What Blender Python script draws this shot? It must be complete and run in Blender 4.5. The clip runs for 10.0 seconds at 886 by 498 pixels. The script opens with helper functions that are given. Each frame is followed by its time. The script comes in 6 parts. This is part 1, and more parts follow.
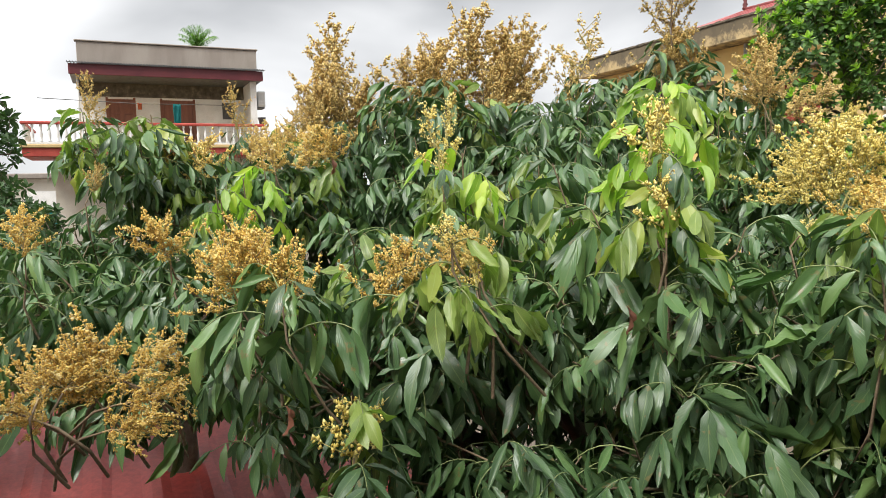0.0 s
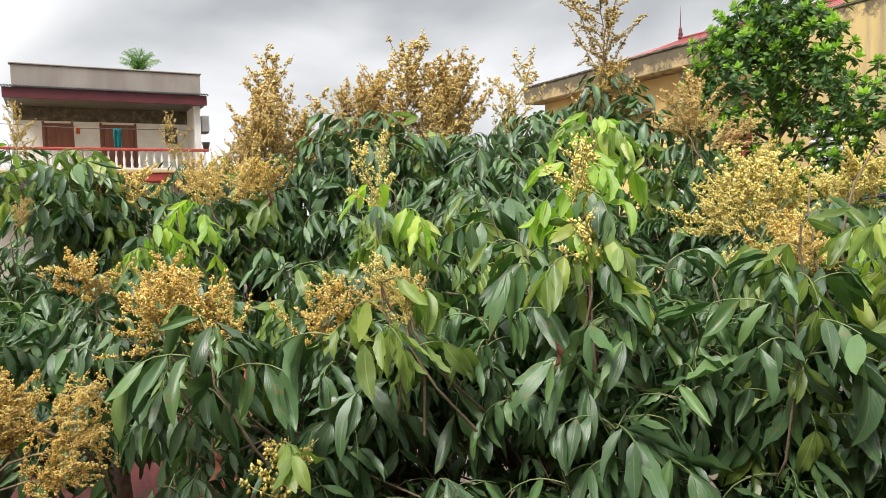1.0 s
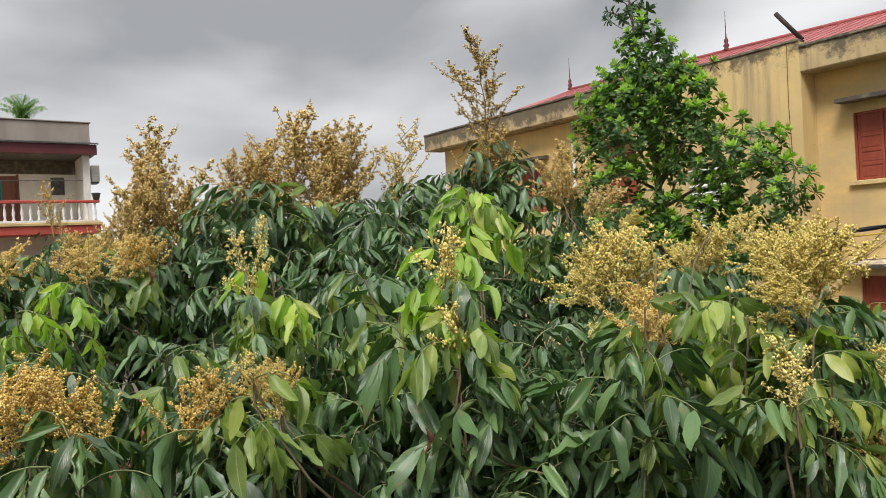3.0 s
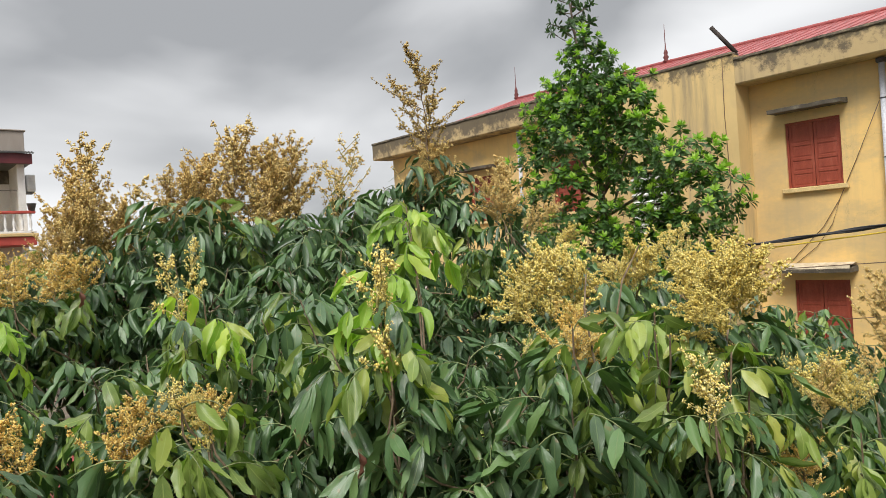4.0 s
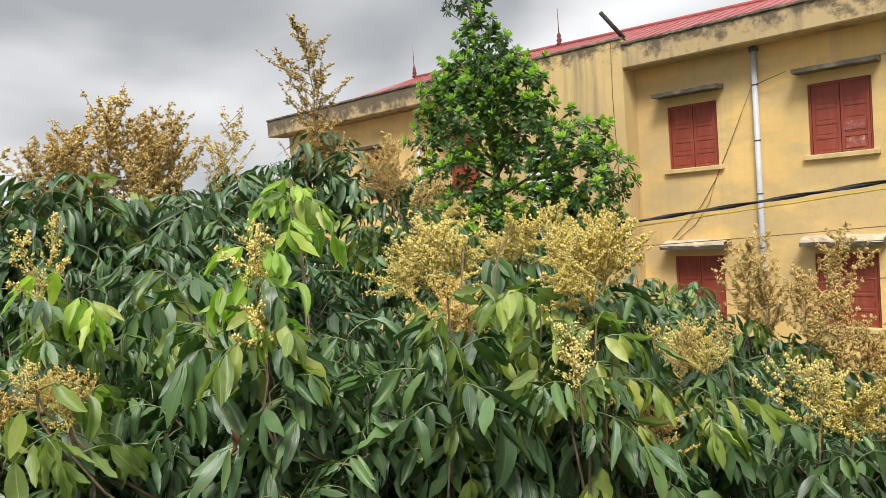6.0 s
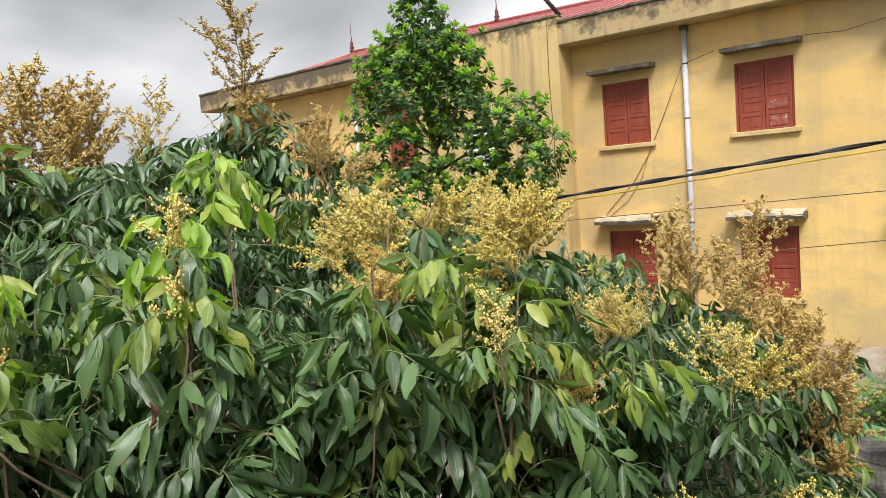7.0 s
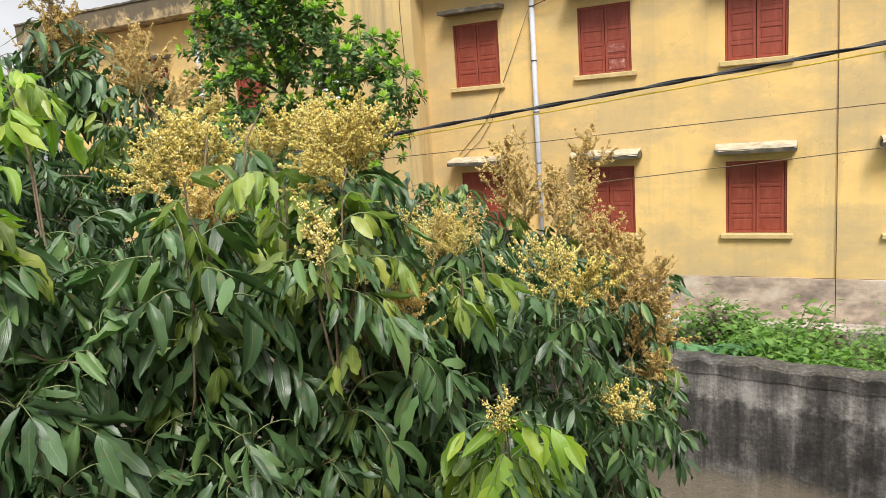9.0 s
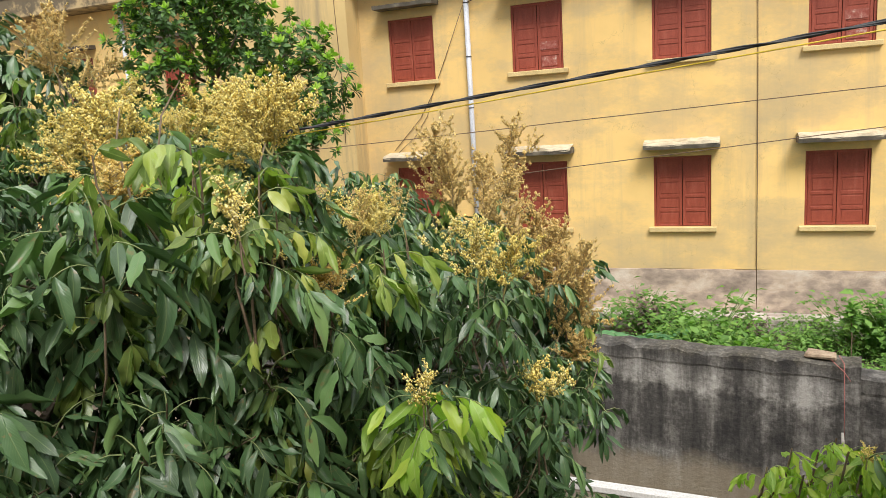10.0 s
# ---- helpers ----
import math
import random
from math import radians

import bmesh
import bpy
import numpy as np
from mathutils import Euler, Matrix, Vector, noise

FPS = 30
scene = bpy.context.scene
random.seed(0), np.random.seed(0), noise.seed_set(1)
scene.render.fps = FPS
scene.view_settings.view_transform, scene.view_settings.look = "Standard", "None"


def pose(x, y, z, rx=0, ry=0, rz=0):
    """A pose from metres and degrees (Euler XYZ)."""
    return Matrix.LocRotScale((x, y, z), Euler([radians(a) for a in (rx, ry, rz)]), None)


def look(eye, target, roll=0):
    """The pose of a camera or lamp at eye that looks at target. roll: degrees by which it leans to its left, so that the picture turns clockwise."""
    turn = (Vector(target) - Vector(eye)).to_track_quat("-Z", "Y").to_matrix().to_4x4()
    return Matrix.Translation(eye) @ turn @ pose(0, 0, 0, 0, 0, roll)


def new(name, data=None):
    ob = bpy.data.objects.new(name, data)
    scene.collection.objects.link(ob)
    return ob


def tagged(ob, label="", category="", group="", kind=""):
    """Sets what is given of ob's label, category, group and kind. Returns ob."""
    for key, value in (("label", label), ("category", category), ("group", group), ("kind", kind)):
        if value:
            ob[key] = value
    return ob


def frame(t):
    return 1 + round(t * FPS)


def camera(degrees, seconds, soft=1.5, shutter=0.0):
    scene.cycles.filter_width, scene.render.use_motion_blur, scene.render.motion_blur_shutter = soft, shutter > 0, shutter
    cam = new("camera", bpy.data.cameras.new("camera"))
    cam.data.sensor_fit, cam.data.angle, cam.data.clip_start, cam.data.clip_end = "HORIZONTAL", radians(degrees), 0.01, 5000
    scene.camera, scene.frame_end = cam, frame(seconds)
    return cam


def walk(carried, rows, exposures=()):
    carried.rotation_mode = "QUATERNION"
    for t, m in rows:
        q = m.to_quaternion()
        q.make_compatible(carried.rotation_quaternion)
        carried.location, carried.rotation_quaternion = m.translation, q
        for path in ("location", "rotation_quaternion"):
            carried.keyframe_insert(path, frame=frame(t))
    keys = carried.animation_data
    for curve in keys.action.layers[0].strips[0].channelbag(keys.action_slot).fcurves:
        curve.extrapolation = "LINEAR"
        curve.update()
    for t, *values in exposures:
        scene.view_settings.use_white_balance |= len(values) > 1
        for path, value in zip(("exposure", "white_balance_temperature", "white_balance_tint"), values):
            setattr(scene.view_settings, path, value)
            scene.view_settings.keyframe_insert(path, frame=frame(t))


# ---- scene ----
# the camera: seconds, place, degrees of pitch, roll and yaw
cam = camera(63.65, 10.0, soft=0.7)
ROWS = [
    (0.0, 0.000, 0.000, 4.237, -5.02, -1.39, 65.24),
    (0.5, 0.023, 0.041, 4.263, -4.06, -1.97, 62.26),
    (1.0, 0.045, 0.049, 4.284, -3.30, -1.74, 61.17),
    (1.5, 0.074, 0.063, 4.314, -2.25, -1.73, 59.75),
    (2.0, 0.110, 0.072, 4.367, -0.95, -2.24, 58.00),
    (2.5, 0.154, 0.088, 4.404, -0.90, -2.42, 56.00),
    (3.0, 0.193, 0.110, 4.443, -0.28, -3.15, 53.66),
    (4.5, 0.276, 0.168, 4.502, -0.39, -3.71, 47.47),
    (5.0, 0.290, 0.183, 4.495, -0.93, -3.76, 44.96),
    (5.5, 0.305, 0.191, 4.487, -1.36, -3.80, 43.42),
    (7.0, 0.376, 0.232, 4.435, -4.23, -4.03, 37.35),
    (7.5, 0.414, 0.245, 4.418, -5.24, -4.11, 34.29),
    (8.0, 0.439, 0.277, 4.370, -7.31, -4.51, 32.44),
    (8.5, 0.459, 0.309, 4.339, -9.15, -5.34, 30.66),
    (9.0, 0.457, 0.318, 4.301, -9.20, -3.97, 26.43),
    (9.5, 0.492, 0.318, 4.257, -10.08, -4.03, 23.93),
    (10.0, 0.534, 0.312, 4.217, -9.61, -3.59, 21.55),
]
walk(cam, [(t, pose(x, y, z, 90 + pitch, 0, yaw) @ pose(0, 0, 0, 0, 0, roll)) for t, x, y, z, pitch, roll, yaw in ROWS],
     exposures=[(0.0, 0.53), (1.1, 0.52), (1.8, 0.40), (2.5, 0.11), (3.2, 0.08), (4.3, 0.22), (5.0, 0.24), (7.5, 0.37), (8.5, 0.41), (10.0, 0.38)])

# ---- light ----
world = bpy.data.worlds.new("overcast_sky")
scene.world = world
world.use_nodes = True
wn, wl = world.node_tree.nodes, world.node_tree.links
wn.clear()
w_out = wn.new("ShaderNodeOutputWorld")
sky = wn.new("ShaderNodeTexSky")
sky.sky_type, sky.sun_disc = "NISHITA", False
sky.sun_elevation, sky.sun_rotation = radians(58), radians(150)
bg_sky = wn.new("ShaderNodeBackground")
bg_sky.inputs["Strength"].default_value = 0.06
wl.new(sky.outputs[0], bg_sky.inputs["Color"])
w_co = wn.new("ShaderNodeTexCoord")
w_map = wn.new("ShaderNodeMapping")
w_map.inputs["Scale"].default_value = (1.6, 1.6, 4.0)
w_map.inputs["Location"].default_value = (0.35, 0.1, 0.0)
wl.new(w_co.outputs["Generated"], w_map.inputs["Vector"])
w_noise = wn.new("ShaderNodeTexNoise")
w_noise.inputs["Scale"].default_value = 1.35
w_noise.inputs["Detail"].default_value = 5
w_noise.inputs["Roughness"].default_value = 0.38
w_noise.inputs["Distortion"].default_value = 0.3
wl.new(w_map.outputs[0], w_noise.inputs["Vector"])
w_ramp = wn.new("ShaderNodeValToRGB")
w_ramp.color_ramp.elements[0].position, w_ramp.color_ramp.elements[0].color = 0.39, (0.41, 0.42, 0.435, 1)
w_ramp.color_ramp.elements[1].position, w_ramp.color_ramp.elements[1].color = 0.62, (0.95, 0.955, 0.965, 1)
# the cloud thins out towards the west
w_dot = wn.new("ShaderNodeVectorMath")
w_dot.operation = "DOT_PRODUCT"
w_dot.inputs[1].default_value = (-0.95, -0.30, 0.0)
wl.new(w_co.outputs["Generated"], w_dot.inputs[0])
w_west = wn.new("ShaderNodeMapRange")
w_west.interpolation_type = "SMOOTHSTEP"
for key, value in (("From Min", 0.80), ("From Max", 0.98), ("To Min", 0.0), ("To Max", 0.08)):
    w_west.inputs[key].default_value = value
wl.new(w_dot.outputs["Value"], w_west.inputs["Value"])
w_sum = wn.new("ShaderNodeMath")
wl.new(w_noise.outputs["Fac"], w_sum.inputs[0])
wl.new(w_west.outputs[0], w_sum.inputs[1])
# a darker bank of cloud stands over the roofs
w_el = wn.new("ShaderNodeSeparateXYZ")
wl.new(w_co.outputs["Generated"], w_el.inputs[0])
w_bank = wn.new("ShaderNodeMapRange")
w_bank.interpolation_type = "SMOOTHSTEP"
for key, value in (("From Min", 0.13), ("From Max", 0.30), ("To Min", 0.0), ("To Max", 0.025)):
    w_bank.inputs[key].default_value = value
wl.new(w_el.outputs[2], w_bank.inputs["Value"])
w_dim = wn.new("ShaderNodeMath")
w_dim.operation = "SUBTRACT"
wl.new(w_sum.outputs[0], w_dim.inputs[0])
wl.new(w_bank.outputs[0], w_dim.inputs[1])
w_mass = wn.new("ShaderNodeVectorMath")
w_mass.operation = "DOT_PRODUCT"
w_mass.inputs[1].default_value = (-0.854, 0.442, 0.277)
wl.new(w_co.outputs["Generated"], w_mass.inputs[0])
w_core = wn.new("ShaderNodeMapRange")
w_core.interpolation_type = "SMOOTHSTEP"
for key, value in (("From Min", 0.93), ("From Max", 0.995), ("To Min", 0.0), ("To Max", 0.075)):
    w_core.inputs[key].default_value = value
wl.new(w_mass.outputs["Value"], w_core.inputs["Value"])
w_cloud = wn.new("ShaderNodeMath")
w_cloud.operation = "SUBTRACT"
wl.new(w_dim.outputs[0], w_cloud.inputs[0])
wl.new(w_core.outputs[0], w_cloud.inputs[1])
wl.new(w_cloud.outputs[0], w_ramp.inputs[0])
bg_cloud = wn.new("ShaderNodeBackground")
bg_cloud.inputs["Strength"].default_value = 0.92
# an overcast sky grows brighter towards the zenith
w_sep = wn.new("ShaderNodeSeparateXYZ")
wl.new(w_co.outputs["Generated"], w_sep.inputs[0])
w_rise = wn.new("ShaderNodeMapRange")
w_rise.interpolation_type = "SMOOTHSTEP"
for key, value in (("From Min", 0.30), ("From Max", 0.95), ("To Min", 1.0), ("To Max", 2.3)):
    w_rise.inputs[key].default_value = value
wl.new(w_sep.outputs[2], w_rise.inputs["Value"])
w_mul = wn.new("ShaderNodeVectorMath")
w_mul.operation = "SCALE"
wl.new(w_ramp.outputs[0], w_mul.inputs[0])
wl.new(w_rise.outputs[0], w_mul.inputs["Scale"])
wl.new(w_mul.outputs[0], bg_cloud.inputs["Color"])
w_mix = wn.new("ShaderNodeMixShader")
w_mix.inputs[0].default_value = 0.93
wl.new(bg_sky.outputs[0], w_mix.inputs[1])
wl.new(bg_cloud.outputs[0], w_mix.inputs[2])
wl.new(w_mix.outputs[0], w_out.inputs["Surface"])

sun_data = bpy.data.lights.new("sun", "SUN")
sun_data.energy, sun_data.angle, sun_data.color = 3.2, radians(22), (1.0, 0.96, 0.90)
sun = new("sun", sun_data)
sun.matrix_world = look((0, 0, 0), (-0.42, 0.62, -0.95))


# ---- materials ----
def mat_base(name):
    m = bpy.data.materials.new(name)
    m.use_nodes = True
    return m, m.node_tree.nodes, m.node_tree.links, m.node_tree.nodes["Principled BSDF"]


def ramp_of(nodes, stops):
    r = nodes.new("ShaderNodeValToRGB")
    while len(r.color_ramp.elements) < len(stops):
        r.color_ramp.elements.new(0.5)
    for e, (p, c) in zip(r.color_ramp.elements, stops):
        e.position, e.color = p, (*c, 1)
    return r


def noise_of(nodes, links, scale, detail=4, rough=0.6, coord="Object", stretch=None):
    co = nodes.new("ShaderNodeTexCoord")
    n = nodes.new("ShaderNodeTexNoise")
    n.inputs["Scale"].default_value, n.inputs["Detail"].default_value, n.inputs["Roughness"].default_value = scale, detail, rough
    if stretch:
        mp = nodes.new("ShaderNodeMapping")
        mp.inputs["Scale"].default_value = stretch
        links.new(co.outputs[coord], mp.inputs["Vector"])
        links.new(mp.outputs[0], n.inputs["Vector"])
    else:
        links.new(co.outputs[coord], n.inputs["Vector"])
    return n


def mixed(nodes, links, fac, a, b, mode="MIX"):
    """a, b: sockets or colours."""
    m = nodes.new("ShaderNodeMix")
    m.data_type, m.blend_type = "RGBA", mode
    for sock, v in ((m.inputs[0], fac), (m.inputs[6], a), (m.inputs[7], b)):
        if isinstance(v, bpy.types.NodeSocket):
            links.new(v, sock)
        else:
            sock.default_value = v if isinstance(v, float) else (*v, 1)
    return m.outputs[2]


def maths(nodes, links, op, a, b=0.0, clamp=False):
    m = nodes.new("ShaderNodeMath")
    m.operation, m.use_clamp = op, clamp
    for sock, v in zip(m.inputs, (a, b)):
        if isinstance(v, bpy.types.NodeSocket):
            links.new(v, sock)
        else:
            sock.default_value = v
    return m.outputs[0]


def bump_of(nodes, links, height, strength, distance, bsdf):
    b = nodes.new("ShaderNodeBump")
    b.inputs["Strength"].default_value, b.inputs["Distance"].default_value = strength, distance
    links.new(height, b.inputs["Height"])
    links.new(b.outputs[0], bsdf.inputs["Normal"])


def surface(name, stops, scale=3.0, rough=0.8, fine=60.0, relief=0.3, depth=0.01, metal=0.0, stretch=None, spec=0.5):
    """A two-scale procedural surface: broad colour variation and fine grain."""
    m, n, l, b = mat_base(name)
    broad = noise_of(n, l, scale, 6, 0.62, stretch=stretch)
    grain = noise_of(n, l, fine, 3, 0.7)
    r = ramp_of(n, stops)
    l.new(broad.outputs["Fac"], r.inputs[0])
    g = ramp_of(n, [(0.3, (0.80, 0.80, 0.80)), (0.7, (1.12, 1.12, 1.12))])
    l.new(grain.outputs["Fac"], g.inputs[0])
    l.new(mixed(n, l, 1.0, r.outputs[0], g.outputs[0], "MULTIPLY"), b.inputs["Base Color"])
    b.inputs["Roughness"].default_value, b.inputs["Metallic"].default_value = rough, metal
    b.inputs["Specular IOR Level"].default_value = spec
    h = maths(n, l, "ADD", maths(n, l, "MULTIPLY", broad.outputs["Fac"], 0.6), maths(n, l, "MULTIPLY", grain.outputs["Fac"], 0.4))
    bump_of(n, l, h, relief, depth, b)
    return m


def leaf_material(name, stops, rough=0.42, through_light=0.22, vein=(0.16, 0.22, 0.09), spots=0.0):
    """A leaf blade: hue by island and by object, pale midrib, side veins in relief, some light let through."""
    m, n, l, b = mat_base(name)
    geo, info = n.new("ShaderNodeNewGeometry"), n.new("ShaderNodeObjectInfo")
    rnd = maths(n, l, "FRACT", maths(n, l, "ADD", geo.outputs["Random Per Island"], info.outputs["Random"]))
    drift = n.new("ShaderNodeTexNoise")
    drift.inputs["Scale"].default_value, drift.inputs["Detail"].default_value = 1.9, 3
    l.new(geo.outputs["Position"], drift.inputs["Vector"])
    wide = maths(n, l, "MULTIPLY", maths(n, l, "SUBTRACT", drift.outputs["Fac"], 0.30), 1.5)
    r = ramp_of(n, stops)
    l.new(maths(n, l, "ADD", maths(n, l, "MULTIPLY", rnd, 0.84), maths(n, l, "MULTIPLY", wide, 0.36), True), r.inputs[0])
    uv = n.new("ShaderNodeUVMap")
    sep = n.new("ShaderNodeSeparateXYZ")
    l.new(uv.outputs[0], sep.inputs[0])
    off = maths(n, l, "ABSOLUTE", maths(n, l, "SUBTRACT", sep.outputs[0], 0.5))
    rib = maths(n, l, "SUBTRACT", 1.0, maths(n, l, "MULTIPLY", off, 22.0), True)
    wave = maths(n, l, "SINE", maths(n, l, "MULTIPLY", maths(n, l, "SUBTRACT", maths(n, l, "MULTIPLY", sep.outputs[1], 13.0), maths(n, l, "MULTIPLY", off, 7.0)), 6.283))
    side = maths(n, l, "POWER", maths(n, l, "MULTIPLY", maths(n, l, "ADD", wave, 1.0), 0.5), 6.0)
    mott = noise_of(n, l, 14.0, 4, 0.65)
    col = mixed(n, l, maths(n, l, "MULTIPLY", mott.outputs["Fac"], 0.30), r.outputs[0], tuple(c * 1.3 for c in stops[-1][1]))
    col = mixed(n, l, maths(n, l, "MULTIPLY", side, 0.14), col, vein)
    col = mixed(n, l, maths(n, l, "MULTIPLY", rib, 0.75), col, vein)
    if spots:
        sp = noise_of(n, l, 38.0, 2, 0.5)
        gate = maths(n, l, "MULTIPLY", maths(n, l, "GREATER_THAN", sp.outputs["Fac"], 0.68), spots)
        col = mixed(n, l, gate, col, (0.20, 0.13, 0.05))
    l.new(col, b.inputs["Base Color"])
    rr = maths(n, l, "ADD", rough - 0.08, maths(n, l, "MULTIPLY", mott.outputs["Fac"], 0.2))
    l.new(rr, b.inputs["Roughness"])
    b.inputs["Specular IOR Level"].default_value = 0.6
    h = maths(n, l, "ADD", maths(n, l, "MULTIPLY", side, -0.6), maths(n, l, "MULTIPLY", rib, -1.0))
    h = maths(n, l, "ADD", h, maths(n, l, "MULTIPLY", mott.outputs["Fac"], 0.8))
    bump_of(n, l, h, 0.22, 0.003, b)
    tr = n.new("ShaderNodeBsdfTranslucent")
    l.new(mixed(n, l, 1.0, col, (1.3, 1.75, 0.75), "MULTIPLY"), tr.inputs["Color"])
    mix = n.new("ShaderNodeMixShader")
    mix.inputs[0].default_value = through_light
    l.new(b.outputs[0], mix.inputs[1])
    l.new(tr.outputs[0], mix.inputs[2])
    l.new(mix.outputs[0], n["Material Output"].inputs["Surface"])
    return m


def bud_material(name, stops, rough=0.8):
    m, n, l, b = mat_base(name)
    geo, info = n.new("ShaderNodeNewGeometry"), n.new("ShaderNodeObjectInfo")
    rnd = maths(n, l, "ADD", maths(n, l, "MULTIPLY", geo.outputs["Random Per Island"], 0.75), maths(n, l, "MULTIPLY", info.outputs["Random"], 0.25))
    r = ramp_of(n, stops)
    l.new(rnd, r.inputs[0])
    l.new(r.outputs[0], b.inputs["Base Color"])
    b.inputs["Roughness"].default_value = rough
    b.inputs["Specular IOR Level"].default_value = 0.2
    tr = n.new("ShaderNodeBsdfTranslucent")
    l.new(r.outputs[0], tr.inputs["Color"])
    mix = n.new("ShaderNodeMixShader")
    mix.inputs[0].default_value = 0.22
    l.new(b.outputs[0], mix.inputs[1])
    l.new(tr.outputs[0], mix.inputs[2])
    l.new(mix.outputs[0], n["Material Output"].inputs["Surface"])
    return m


M_LEAF = leaf_material("longan_leaf", [(0.0, (0.010, 0.031, 0.018)), (0.35, (0.025, 0.065, 0.034)), (0.62, (0.049, 0.115, 0.047)), (0.83, (0.086, 0.172, 0.058)), (1.0, (0.165, 0.26, 0.080))], 0.34, 0.13, spots=0.5)
M_YOUNG = leaf_material("longan_leaf_young", [(0.0, (0.040, 0.095, 0.030)), (0.35, (0.085, 0.165, 0.042)), (0.75, (0.20, 0.30, 0.060)), (1.0, (0.42, 0.44, 0.10))], 0.36, 0.28, (0.38, 0.46, 0.15), spots=0.3)
M_LIME = leaf_material("longan_leaf_lime", [(0.0, (0.12, 0.25, 0.036)), (0.55, (0.25, 0.42, 0.055)), (1.0, (0.46, 0.54, 0.085))], 0.40, 0.36, (0.42, 0.52, 0.18))
M_DEAD = leaf_material("withered_leaf", [(0.0, (0.10, 0.035, 0.022)), (1.0, (0.20, 0.075, 0.045))], 0.6, 0.15, (0.22, 0.12, 0.07))
M_RACHIS = surface("leaf_stalk", [(0.3, (0.14, 0.19, 0.065)), (0.7, (0.25, 0.29, 0.12))], 20, 0.6)
M_STALK = surface("flower_stalk", [(0.3, (0.36, 0.26, 0.12)), (0.7, (0.52, 0.40, 0.20))], 25, 0.75)
M_STALK_GREEN = surface("green_flower_stalk", [(0.3, (0.34, 0.30, 0.10)), (0.7, (0.50, 0.45, 0.17))], 25, 0.7)
M_GOLD = bud_material("gold_buds", [(0.0, (0.58, 0.35, 0.075)), (0.35, (0.88, 0.62, 0.17)), (0.75, (0.96, 0.77, 0.28)), (1.0, (0.98, 0.92, 0.58))])
M_BROWN = bud_material("tan_buds", [(0.0, (0.50, 0.31, 0.092)), (0.35, (0.73, 0.52, 0.185)), (0.75, (0.84, 0.65, 0.265)), (1.0, (0.93, 0.80, 0.43))])
M_DRIED = bud_material("dried_buds", [(0.0, (0.42, 0.28, 0.095)), (0.35, (0.62, 0.45, 0.165)), (0.75, (0.77, 0.60, 0.26)), (1.0, (0.90, 0.77, 0.44))])
M_YELLOW = bud_material("yellow_buds", [(0.0, (0.62, 0.47, 0.10)), (0.35, (0.88, 0.72, 0.21)), (0.75, (0.96, 0.83, 0.32)), (1.0, (0.98, 0.92, 0.56))])
M_BARK = surface("longan_bark", [(0.3, (0.085, 0.062, 0.045)), (0.55, (0.15, 0.115, 0.085)), (0.75, (0.22, 0.19, 0.15))], 9, 0.9, 70, 0.8, 0.02)
M_TWIG = surface("twig_bark", [(0.3, (0.15, 0.10, 0.06)), (0.7, (0.27, 0.21, 0.14))], 30, 0.85)
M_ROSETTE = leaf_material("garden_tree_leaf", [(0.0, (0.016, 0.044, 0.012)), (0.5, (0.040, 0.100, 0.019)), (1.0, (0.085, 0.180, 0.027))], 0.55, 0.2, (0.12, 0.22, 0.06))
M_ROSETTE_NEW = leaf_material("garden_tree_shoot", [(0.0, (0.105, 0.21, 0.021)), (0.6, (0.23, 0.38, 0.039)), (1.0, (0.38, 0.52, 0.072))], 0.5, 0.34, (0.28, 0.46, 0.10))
M_WEED = leaf_material("weed_leaf", [(0.0, (0.040, 0.110, 0.022)), (0.5, (0.095, 0.210, 0.040)), (1.0, (0.21, 0.36, 0.07))], 0.6, 0.28, (0.2, 0.34, 0.1))
M_WEED_BLUE = leaf_material("papaya_leaf", [(0.0, (0.06, 0.19, 0.08)), (1.0, (0.13, 0.30, 0.13))], 0.6, 0.25, (0.3, 0.42, 0.25))
M_DRY = leaf_material("dry_weed", [(0.0, (0.06, 0.04, 0.035)), (1.0, (0.15, 0.10, 0.08))], 0.8, 0.1, (0.16, 0.12, 0.09))
M_FARLEAF = leaf_material("far_tree_leaf", [(0.0, (0.022, 0.055, 0.022)), (1.0, (0.06, 0.12, 0.04))], 0.6, 0.2)


